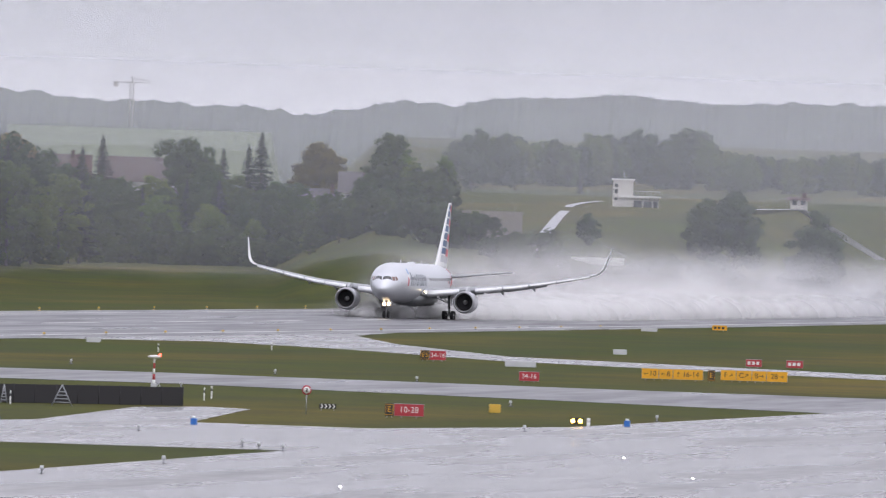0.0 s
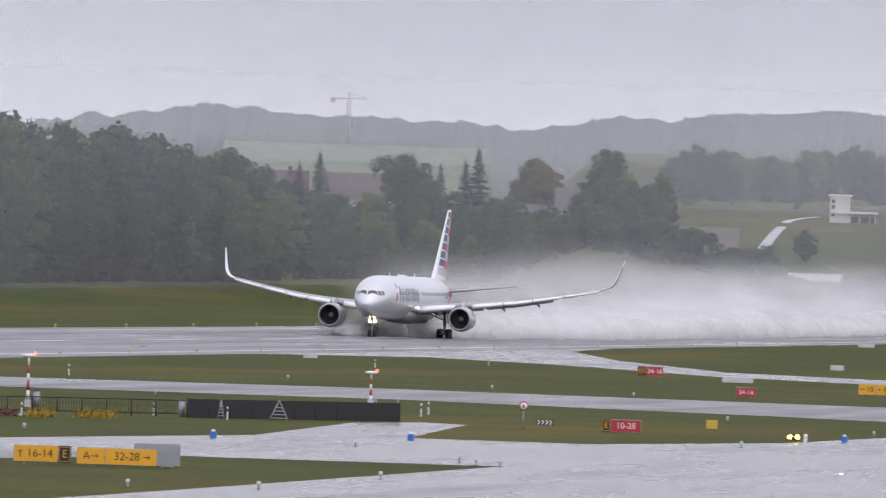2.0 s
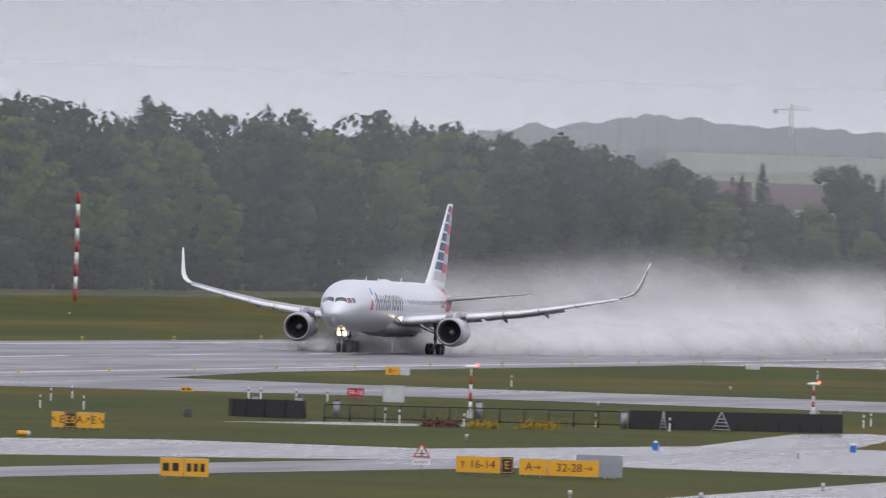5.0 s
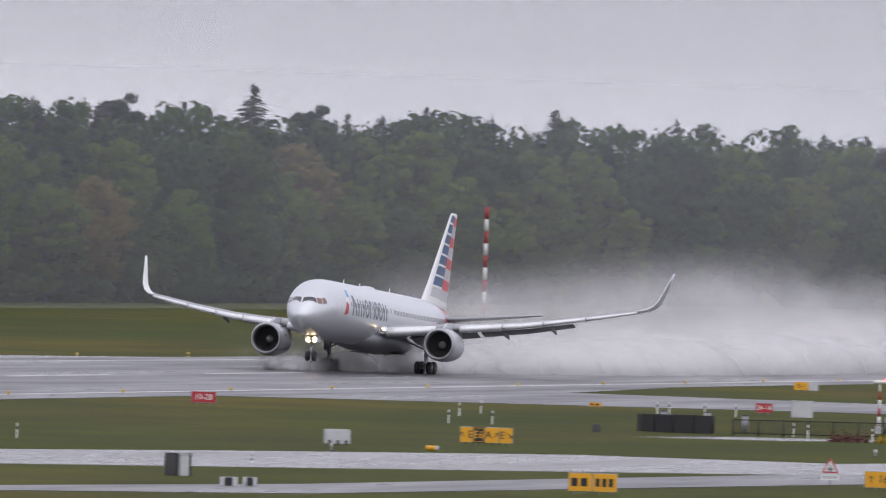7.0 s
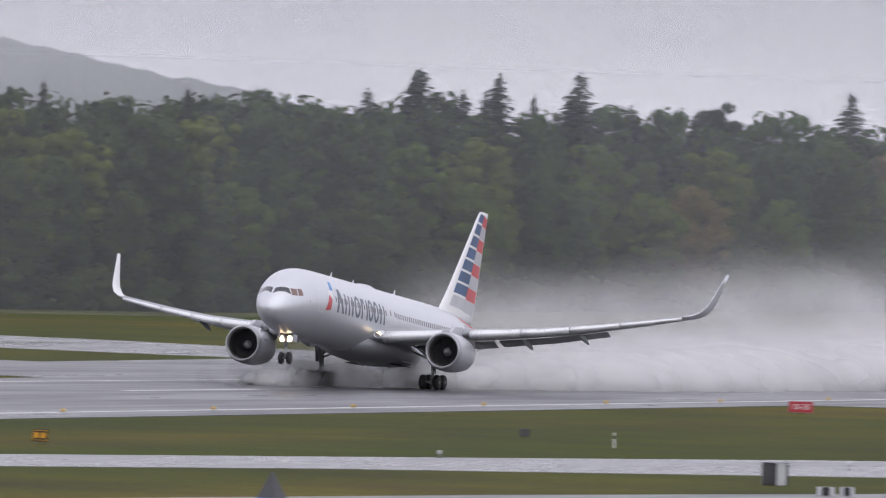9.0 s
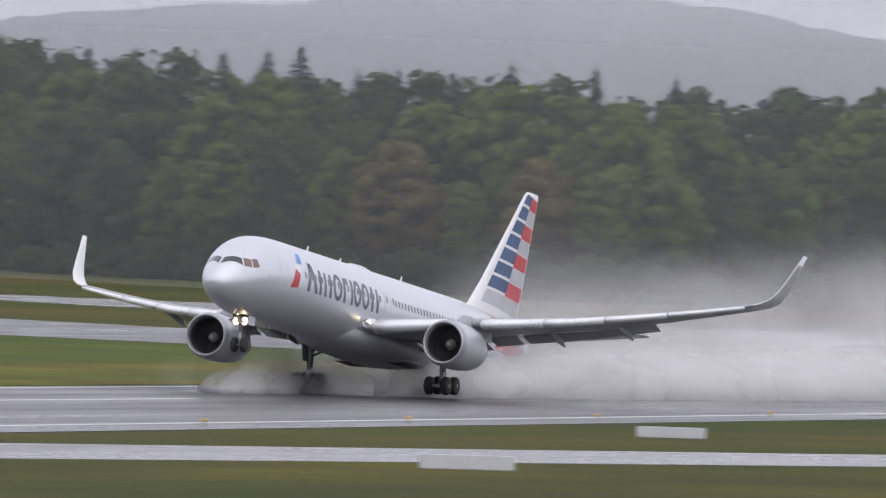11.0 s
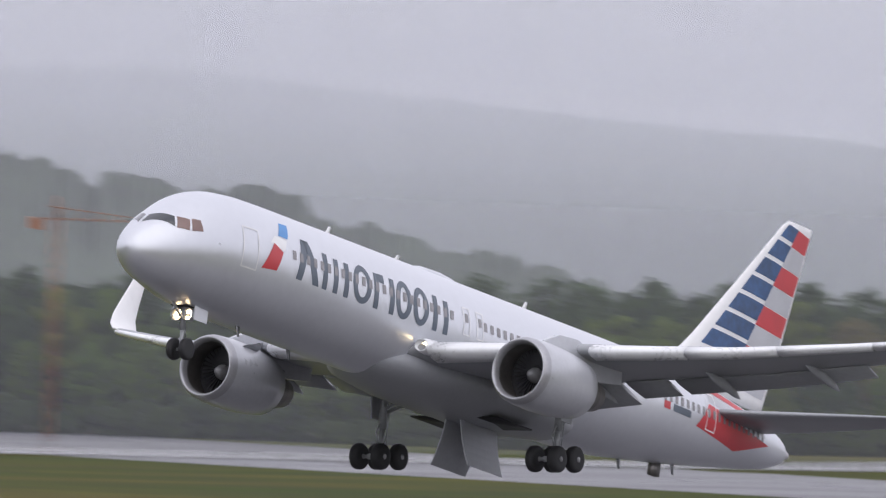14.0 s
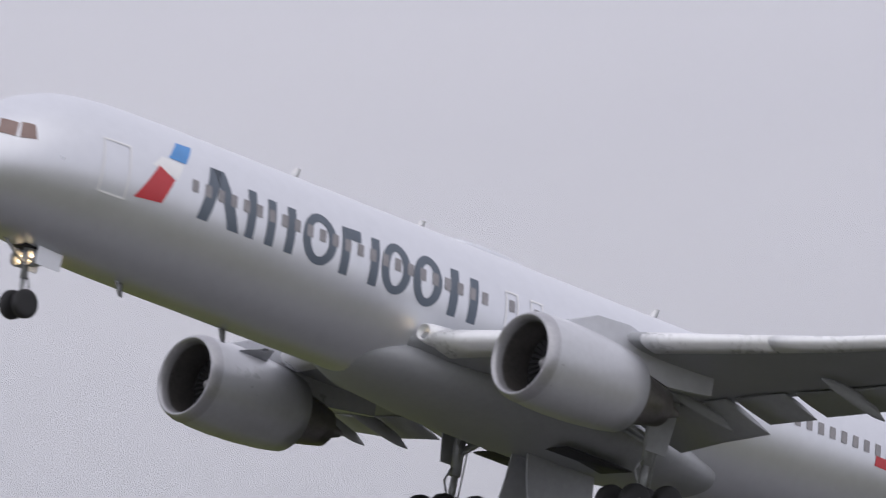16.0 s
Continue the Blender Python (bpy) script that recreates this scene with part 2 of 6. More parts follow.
OUTLINE = material("door_outline", (0.86, 0.86, 0.86), 0.35, vary=0.03)
TITLEGREY = material("title_grey_paint", (0.105, 0.13, 0.165), 0.35, vary=0.05)
BLUE = material("livery_blue", (0.025, 0.075, 0.19), 0.35, vary=0.35, scale=0.7, fine=3)
LIGHTBLUE = material("livery_light_blue", (0.08, 0.28, 0.62), 0.35, vary=0.1)
RED = material("livery_red", (0.56, 0.045, 0.055), 0.35, vary=0.12, scale=0.6)
SILVER = material("livery_silver", (0.50, 0.51, 0.54), 0.35, vary=0.12, scale=0.8)
WHITE = material("white_paint", (0.80, 0.80, 0.80), 0.4, vary=0.05)
TYRE = material("tyre_rubber", (0.022, 0.022, 0.024), 0.65, vary=0.2)
HUB = material("wheel_hub_grey", (0.30, 0.30, 0.31), 0.45, metal=0.3, vary=0.2)
STRUT = material("gear_strut_grey", (0.34, 0.35, 0.36), 0.4, metal=0.3, vary=0.2)
LAMP = material("landing_light", (1.0, 0.72, 0.42), 0.3, vary=0, emit=10)
ROOTLAMP = material("wing_root_light", (1.0, 0.75, 0.42), 0.3, vary=0, emit=7)
# ---- building tools ----
def part(name, bm, mat, parent=None, label="", smooth=True):
    """Links a bmesh as one mesh object, under a thing where one is given."""
    me = bpy.data.meshes.new(name)
    bm.normal_update()
    bm.to_mesh(me)
    bm.free()
    if smooth:
        me.polygons.foreach_set("use_smooth", [True] * len(me.polygons))
    me.materials.append(mat)
    ob = new(name, me)
    if parent:
        ob.parent = parent
    if label:
        ob["label"] = label
    return ob


def thing(name, label, category, group="", at=(0, 0, 0), turn=0.0, kind=""):
    ob = new(name)
    ob.matrix_basis = pose(*at, 0, 0, turn)
    return tagged(ob, label, category, group, kind)


def box(bm, x0, x1, y0, y1, z0, z1):
    v = [bm.verts.new((x, y, z)) for z in (z0, z1) for x, y in ((x0, y0), (x1, y0), (x1, y1), (x0, y1))]
    for f in ((3, 2, 1, 0), (4, 5, 6, 7), (0, 1, 5, 4), (1, 2, 6, 5), (2, 3, 7, 6), (3, 0, 4, 7)):
        bm.faces.new([v[i] for i in f])
    return bm


def boxes(*dims):
    bm = bmesh.new()
    for q in dims:
        box(bm, *q)
    return bm


def rings(bm, loops, close_ends=True, cyclic=True):
    """Skins a row of loops of points."""
    rows = [[bm.verts.new(p) for p in loop] for loop in loops]
    n = len(rows[0])
    for a, b in zip(rows, rows[1:]):
        for i in range(n if cyclic else n - 1):
            j = (i + 1) % n
            bm.faces.new((a[i], a[j], b[j], b[i]))
    if close_ends:
        bm.faces.new(rows[0][::-1])
        bm.faces.new(rows[-1])
    return bm


def tube(bm, a, b, r0, r1=None, n=10):
    a, b = Vector(a), Vector(b)
    r1 = r0 if r1 is None else r1
    q = (b - a).to_track_quat("Z", "Y")
    loops = [[p + q @ Vector((r * math.cos(t), r * math.sin(t), 0)) for t in [2 * math.pi * i / n for i in range(n)]] for p, r in ((a, r0), (b, r1))]
    return rings(bm, loops)


def tubes(*rows):
    bm = bmesh.new()
    for q in rows:
        tube(bm, *q)
    return bm


def revolve(profile, axis_at, n=40, along=(1, 0, 0)):
    """Turns (distance along x, radius) rows about a line along x."""
    bm = bmesh.new()
    loops = [[(axis_at[0] + x, axis_at[1] + r * math.cos(t), axis_at[2] + r * math.sin(t)) for t in [2 * math.pi * i / n for i in range(n)]] for x, r in profile]
    return rings(bm, loops, close_ends=False)


def wheel(r, w, y):
    """A tyre with rounded shoulders about the y axis."""
    bm = bmesh.new()
    prof = [(-0.5, 0.55), (-0.5, 0.82), (-0.38, 0.95), (-0.2, 1), (0.2, 1), (0.38, 0.95), (0.5, 0.82), (0.5, 0.55)]
    n = 28
    loops = [[(q * r * math.cos(t), y + a * w, q * r * math.sin(t)) for t in [2 * math.pi * i / n for i in range(n)]] for a, q in prof]
    return rings(bm, loops)


def spline(xs, ys, x):
    """Smooth (Catmull-Rom) reading of a table."""
    i = min(max(int(np.searchsorted(xs, x)) - 1, 0), len(xs) - 2)
    h = xs[i + 1] - xs[i]
    t = (x - xs[i]) / h
    def slope(k):
        if k == 0 or k == len(xs) - 1:
            a, b = max(k - 1, 0), min(k + 1, len(xs) - 1)
            return (ys[b] - ys[a]) / (xs[b] - xs[a])
        d0, d1 = (ys[k] - ys[k - 1]) / (xs[k] - xs[k - 1]), (ys[k + 1] - ys[k]) / (xs[k + 1] - xs[k])
        return 0 if d0 * d1 <= 0 else 2 * d0 * d1 / (d0 + d1)
    m0, m1 = slope(i) * h, slope(i + 1) * h
    return (2 * t**3 - 3 * t**2 + 1) * ys[i] + (t**3 - 2 * t**2 + t) * m0 + (-2 * t**3 + 3 * t**2) * ys[i + 1] + (t**3 - t**2) * m1
# ---- the airliner: origin on the ground between the main wheels, nose along +x, port side +y ----
NOSE = 27.6
BODY = np.array([(0, 3.98, 0.04, 0.04), (0.12, 3.99, 0.42, 0.40), (0.4, 4.03, 0.78, 0.76), (0.9, 4.13, 1.13, 1.14), (1.6, 4.28, 1.47, 1.54), (2.2, 4.42, 1.70, 1.78),
                 (3.1, 4.61, 1.98, 2.15), (4.1, 4.74, 2.2, 2.43), (5.2, 4.82, 2.37, 2.58), (7, 4.85, 2.49, 2.68), (9, 4.85, 2.515, 2.705),
                 (33.5, 4.85, 2.515, 2.705), (37, 4.93, 2.48, 2.62), (41, 5.14, 2.28, 2.36), (45, 5.30, 1.86, 1.95), (48.5, 5.42, 1.38, 1.50),
                 (51.5, 5.48, 0.86, 1.02), (52.9, 5.50, 0.52, 0.62), (53.4, 5.50, 0.30, 0.36)])


def hull(d):
    return [spline(BODY[:, 0], BODY[:, k], d) for k in (1, 2, 3)]


def skin(d, ang, out=0.0):
    """A point of the fuselage skin: d metres behind the nose, ang degrees up from the port side."""
    zc, hw, hh = hull(d)
    a = radians(ang)
    n = Vector((0, math.cos(a) / max(hw, 0.05), math.sin(a) / max(hh, 0.05))).normalized()
    return Vector((NOSE - d, hw * math.cos(a) + n.y * out, zc + hh * math.sin(a) + n.z * out))


def height_angle(d, z):
    zc, hw, hh = hull(d)
    return math.degrees(math.asin(max(-0.99, min(0.99, (z - zc) / hh))))


def decal(bm, corners, out=0.012, nu=6, nv=4, by_height=True, side=1, step=0.0):
    """A painted patch on the skin between four corners (d, z) or (d, angle), in order round it."""
    grid = []
    for i in range(nu + 1):
        u, row = i / nu, []
        for j in range(nv + 1):
            v = j / nv
            d = (1 - v) * ((1 - u) * corners[0][0] + u * corners[1][0]) + v * ((1 - u) * corners[3][0] + u * corners[2][0])
            q = (1 - v) * ((1 - u) * corners[0][1] + u * corners[1][1]) + v * ((1 - u) * corners[3][1] + u * corners[2][1])
            p = skin(d, height_angle(d, q) if by_height else q, out)
            row.append(bm.verts.new((p.x, p.y * side, p.z)))
        grid.append(row)
    for i in range(nu):
        for j in range(nv):
            f = (grid[i][j], grid[i + 1][j], grid[i + 1][j + 1], grid[i][j + 1])
            bm.faces.new(f if side < 0 else f[::-1])
    return bm


def airfoil(chord, thick, n=14, camber=0.015):
    """A closed section: (back from the leading edge, up)."""
    top, low = [], []
    for i in range(n + 1):
        x = (1 - math.cos(math.pi * i / n)) / 2
        y = 5 * thick * (0.2969 * math.sqrt(x) - 0.126 * x - 0.3516 * x * x + 0.2843 * x**3 - 0.1036 * x**4)
        c = camber * 4 * x * (1 - x)
        top.append((x * chord, (c + y) * chord))
        low.append((x * chord, (c - y) * chord))
    return low[::-1] + top[1:-1]


def surface_loops(stations, side=1, n=14, cut=(0, 1)):
    """Lofts airfoils along stations (y, z, leading edge x, chord, thickness); sections stand square to the span."""
    loops = []
    for k, (y, z, x, c, th) in enumerate(stations):
        a, b = stations[max(k - 1, 0)], stations[min(k + 1, len(stations) - 1)]
        ty, tz = b[0] - a[0], b[1] - a[1]
        q = math.hypot(ty, tz)
        ny, nz = -tz / q, ty / q
        loops.append([(x - u, side * (y + ny * w), z + nz * w) for u, w in airfoil(c, th, n)])
    return loops


WING = [(1.6, 3.35, 8.9, 10.2, 0.125), (2.6, 3.5, 8.35, 9.45, 0.125), (5.0, 3.78, 7.0, 8.25, 0.12), (7.6, 4.08, 5.6, 7.3, 0.115), (10.5, 4.42, 3.6, 6.3, 0.11),
        (14, 4.9, 1.2, 5.2, 0.105), (18, 5.66, -1.5, 4.0, 0.10), (21, 6.3, -3.55, 3.1, 0.10), (23.3, 6.82, -5.1, 2.4, 0.095)]
WINGLET = [(23.3, 6.82, -5.1, 2.4, 0.09), (23.9, 6.99, -5.5, 2.35, 0.085), (24.4, 7.32, -6.0, 2.15, 0.08), (24.75, 7.87, -6.6, 1.85, 0.08), (24.98, 8.67, -7.4, 1.5, 0.08),
           (25.2, 9.65, -8.35, 1.1, 0.08), (25.42, 10.62, -9.25, 0.72, 0.08)]


def wing_at(y):
    c = np.array(WING)
    return [float(np.interp(y, c[:, 0], c[:, k])) for k in (1, 2, 3)]


def plane_fuselage(top):
    bm = bmesh.new()
    ds = sorted(set([0, 0.03, 0.07, 0.12, 0.2, 0.3, 0.42, 0.6, 0.8] + [1 + 0.25 * i for i in range(30)] + [8.5 + i for i in range(26)] + [34.5 + 0.5 * i for i in range(38)] + [53.4]))
    rings(bm, [[skin(d, a) for a in np.arange(0, 360, 6)] for d in ds])
    body = part("fuselage", bm, PAINT, top, "pearl grey painted fuselage, wet")
    # belly fairing between the wings
    bm = bmesh.new()
    xs = [(11.0, .3, .15), (9.9, 1.4, .6), (8.2, 2.4, .95), (5, 2.9, 1.12), (0, 2.95, 1.15), (-3, 2.7, 1.0), (-5.5, 1.8, .7), (-7, .4, .2)]
    rings(bm, [[(x, w * math.cos(t), 2.95 + h * math.sin(t) - 0.12) for t in [2 * math.pi * i / 24 for i in range(24)]] for x, w, h in xs])
    part("belly_fairing", bm, WINGGREY, top)
    bm = bmesh.new()
    rings(bm, [[(NOSE - d, 0.0 + r * math.cos(t), z + r * math.sin(t)) for t in [2 * math.pi * i / 16 for i in range(16)]] for d, z, r in ((53.2, 5.5, .26), (53.75, 5.51, .2))])
    part("auxiliary_exhaust", bm, BAREMETAL, top)
    # cockpit panes
    panes = [((.74, 86), (1.60, 33), (1.83, 51), (1.26, 86)), ((1.67, 30), (2.22, 21.5), (2.39, 37), (1.92, 49)), ((2.33, 20), (2.88, 16.5), (2.86, 31.5), (2.47, 37.5))]
    for side in (1, -1):
        for k, c in enumerate(panes):
            part("cockpit_pane", decal(bmesh.new(), c, 0.012, 8, 6, False, side), GLASS if k == 0 else SIDEGLASS, body, "" if k else "dark windscreen pane")
    # cabin windows, one mesh a pane
    for side in (1, -1):
        for i in range(76):
            d = 8.95 + i * 0.545
            if 21.9 < d < 24.2:
                continue
            z = 5.43 + max(0, d - 34) * 0.012
            part("cabin_window", decal(bmesh.new(), ((d - .13, z - .2), (d + .13, z - .2), (d + .13, z + .2), (d - .13, z + .2)), 0.016, 2, 2, True, side), WINDOWGREY, body)
    # doors: thin raised outlines
    for side in (1, -1):
        for d, w, z0, z1 in ((5.2, 1.08, 4.18, 5.95), (22.4, 0.56, 4.75, 6.0), (23.5, 0.56, 4.75, 6.0), (43.6, 1.0, 4.75, 6.5)):
            bm, e = bmesh.new(), 0.06
            for c in (((d, z0), (d + w, z0), (d + w, z0 + e), (d, z0 + e)), ((d, z1 - e), (d + w, z1 - e), (d + w, z1), (d, z1)),
                      ((d, z0), (d + e, z0), (d + e, z1), (d, z1)), ((d + w - e, z0), (d + w, z0), (d + w, z1), (d + w - e, z1))):
                decal(bm, c, 0.02, 2, 6, True, side)
            part("door_outline", bm, OUTLINE, body, "pale door outline")
            if w < 0.7:
                part("cabin_window", decal(bmesh.new(), ((d + .16, 5.33), (d + .4, 5.33), (d + .4, 5.72), (d + .16, 5.72)), 0.016, 2, 2, True, side), WINDOWGREY, body)
    # the airline's title as plain slanted bars and rings, its mark as three plain shapes
    def oval(bm, d, z, rd, rz, th, side):
        n, loops = 28, []
        for k in (1.0, 0.5, 0.0):
            row = []
            for i in range(n):
                a = 2 * math.pi * i / n
                dd, zz = d + (rd - th * k) * math.cos(a), z + (rz - th * .8 * k) * math.sin(a)
                p = skin(dd, height_angle(dd, zz), 0.010)
                row.append((p.x, p.y * side, p.z))
            loops.append(row if side > 0 else row[::-1])
        return rings(bm, loops, close_ends=False)
    pieces = [((9.17, 9.62, 9.62, 10.12), (10.48, 10.95, 9.72, 10.22)),
              ((11.2, 11.56, 11.2, 11.56), (12.04, 12.4, 12.04, 12.4), (12.88, 13.24, 12.88, 13.24)), (14.29, .73),
              ((15.24, 15.6, 15.24, 15.6), (15.6, 16.05, 15.6, 16.05)), ((16.5, 16.86, 16.5, 16.86),), (17.60, .64), (18.98, .63),
              ((19.97, 20.33, 19.97, 20.33), (20.83, 21.2, 20.83, 21.2))]
    for side in (1, -1):
        for k, piece in enumerate(pieces):
            bm = bmesh.new()
            if len(piece) == 2 and isinstance(piece[0], float):
                oval(bm, piece[0], 5.28, piece[1], .84, .34, side)
            else:
                for q, (a, b, c, d) in enumerate(piece):
                    low, high = (5.66, 6.04) if k == 3 and q == 1 else (4.46, 6.28 if k == 0 else 6.02 if q == 0 else 5.95)
                    decal(bm, ((a, low), (b, low), (d, high), (c, high)), 0.010, 3, 8, True, side)
            part("title_bar", bm, TITLEGREY, body, "dark grey painted shape of the title")
        part("mark_upper", decal(bmesh.new(), ((7.84, 6.05), (8.55, 6.03), (8.96, 6.72), (8.30, 6.69)), 0.010, 4, 5, True, side), LIGHTBLUE, body, "light blue painted shape")
        part("mark_middle", decal(bmesh.new(), ((7.15, 5.62), (8.2, 5.42), (8.45, 5.95), (7.55, 6.0)), 0.009, 4, 5, True, side), OUTLINE, body, "white painted shape")
        part("mark_lower", decal(bmesh.new(), ((6.59, 4.40), (7.70, 4.50), (8.08, 5.36), (7.42, 5.66)), 0.012, 6, 6, True, side), RED, body, "red painted shape")
        # registration as a plain bar, flag patch, red sweep under the tail
        part("registration_bar", decal(bmesh.new(), ((40.3, 4.95), (42.0, 4.95), (42.0, 5.28), (40.3, 5.28)), 0.009, 6, 2, True, side), TITLEGREY, body)
        part("flag_patch", decal(bmesh.new(), ((39.4, 4.95), (40.0, 4.95), (40.0, 5.3), (39.4, 5.3)), 0.009, 3, 2, True, side), RED, body)
        part("red_sweep", decal(bmesh.new(), ((42.7, 4.75), (47.2, 4.45), (50.6, 5.35), (43.9, 6.0)), 0.009, 14, 8, True, side), RED, body, "red painted sweep below the tailplane")
        part("silver_sweep", decal(bmesh.new(), ((43.9, 6.1), (50.2, 5.6), (50.0, 5.95), (44.0, 6.65)), 0.009, 14, 6, True, side), SILVER, body)
        part("red_stripe", decal(bmesh.new(), ((43.9, 6.7), (49.3, 6.15), (49.0, 6.5), (43.6, 7.15)), 0.009, 14, 6, True, side), RED, body)
    # small aerials, drain masts and probes
    for d, h in ((14.5, .4), (20, .3), (30.5, .4)):
        z = hull(d)[0] + hull(d)[2]
        part("aerial", rings(bmesh.new(), [[(NOSE - d, -.03, z - .05), (NOSE - d - .4, 0, z - .05), (NOSE - d, .03, z - .05)], [(NOSE - d - .3, -.01, z + h), (NOSE - d - .5, 0, z + h), (NOSE - d - .3, .01, z + h)]]), WHITE, body)
    bm = bmesh.new()
    rings(bm, [[(NOSE - d, w * math.cos(t), 7.5 + h * math.sin(t)) for t in [2 * math.pi * i / 16 for i in range(16)]] for d, w, h in ((21.2, .1, .05), (21.9, .5, .22), (23.2, .55, .25), (24.4, .4, .18), (25.3, .1, .05))])
    part("antenna_dome", bm, PAINT, body)
    for x, y in ((19.5, .4), (14.5, -.3), (-12, 0), (-16.5, 0)):
        d = NOSE - x
        z = hull(d)[0] - hull(d)[2]
        part("drain_mast", rings(bmesh.new(), [[(x, y - .03, z + .1), (x - .35, y, z + .1), (x, y + .03, z + .1)], [(x - .25, y - .01, z - .4), (x - .42, y, z - .4), (x - .25, y + .01, z - .4)]]), WINGGREY, body)
    part("tail_skid", boxes((-15.6, -14.9, -.12, .12, 2.45, 3.1)), DARKMETAL, body)
    return body


def plane_wing(top, side):
    w = part("wing", rings(bmesh.new(), surface_loops(WING, side)), WINGGREY, top, "grey wing, wet, flexed upwards")
    # bright leading edge slats
    for k, (y0, y1) in enumerate(((3.0, 7.0), (9.0, 12.3), (12.4, 15.6), (15.7, 19.0), (19.1, 23.2))):
        bm, loops = bmesh.new(), []
        for y in np.linspace(y0, y1, 5):
            z, x, c = wing_at(y)
            sec = airfoil(c, 0.12, 14)
            front = [(u, q) for u, q in sec if u < 0.15 * c]
            front = sorted(front, key=lambda p: (math.atan2(p[1] - 0.005 * c, 0.14 * c - p[0])))
            out = [(u - 0.25 - 0.02 * c, q * 1.08 - 0.14) for u, q in front]
            loops.append([(x - u, side * y, z + q) for u, q in out])
        rings(bm, loops)
        part("slat", bm, SLATWHITE, w, "bright polished leading-edge slat")
    # drooped flaps with dark slots
    for y0, y1, ch in ((3.0, 6.9, 2.2), (7.3, 9.0, 1.7), (9.4, 17.3, 1.6)):
        bm, loops = bmesh.new(), []
        for y in (y0, (y0 + y1) / 2, y1):
            z, x, c = wing_at(y)
            cc = ch * (c / 7.0) ** 0.5
            xt, a = x - c + 0.75, radians(14)
            loops.append([(xt - u * math.cos(a) + q * math.sin(a), side * y, z - 0.14 - u * math.sin(a) + q * math.cos(a)) for u, q in airfoil(cc, 0.11, 8)])
        rings(bm, loops)
        part("flap", bm, WINGGREY, w, "drooped trailing-edge flap")
    for y, big in ((6.3, .55), (11.6, .66), (15.7, .62)):
        z, x, c = wing_at(y)
        prof = [(0.2, .02, 0), (-0.6, .2, -.1), (-2.0, .3, -.3), (-3.4, .22, -.62), (-4.1, .03, -.85)]
        bm = rings(bmesh.new(), [[(x - c + 2.4 + u, side * (y + r * .75 * math.cos(t)), z - .32 + dz + r * 1.25 * math.sin(t)) for t in [2 * math.pi * i / 14 for i in range(14)]] for u, r, dz in [(u * (.7 if big < .7 else 1), r * big, dz * big) for u, r, dz in prof]])
        part("flap_fairing", bm, WINGGREY, w)
    wl_ = part("winglet", rings(bmesh.new(), surface_loops(WINGLET, side, 12)), WHITE if side < 0 else PAINT, w, "upswept blended winglet")
    # wing-root landing lamps behind a clear cover
    ringed = lambda prof, yy, zz: rings(bmesh.new(), [[(x, side * (yy + r * math.cos(t)), zz + .85 * r * math.sin(t)) for t in [2 * math.pi * i / 18 for i in range(18)]] for x, r in prof])
    part("root_light_cover", ringed(((7.6, .46), (8.25, .40), (8.58, .33), (8.58, .29), (8.16, .27)), 2.68, 3.60), SLATWHITE, w)
    part("landing_lamp", ringed(((8.1, .20), (8.18, .24), (8.20, .24), (8.22, .05)), 2.68, 3.60), ROOTLAMP, w, "lit landing lamp")
    return w


FANBLADE = material('fan_titanium', (0.10, 0.10, 0.11), 0.4, metal=0.6, vary=0.1)


def barrel(profile, at, n):
    return revolve([(a * 1.04, q * 1.06) for a, q in profile], (at[0] + .15, at[1], at[2] - .16), n)


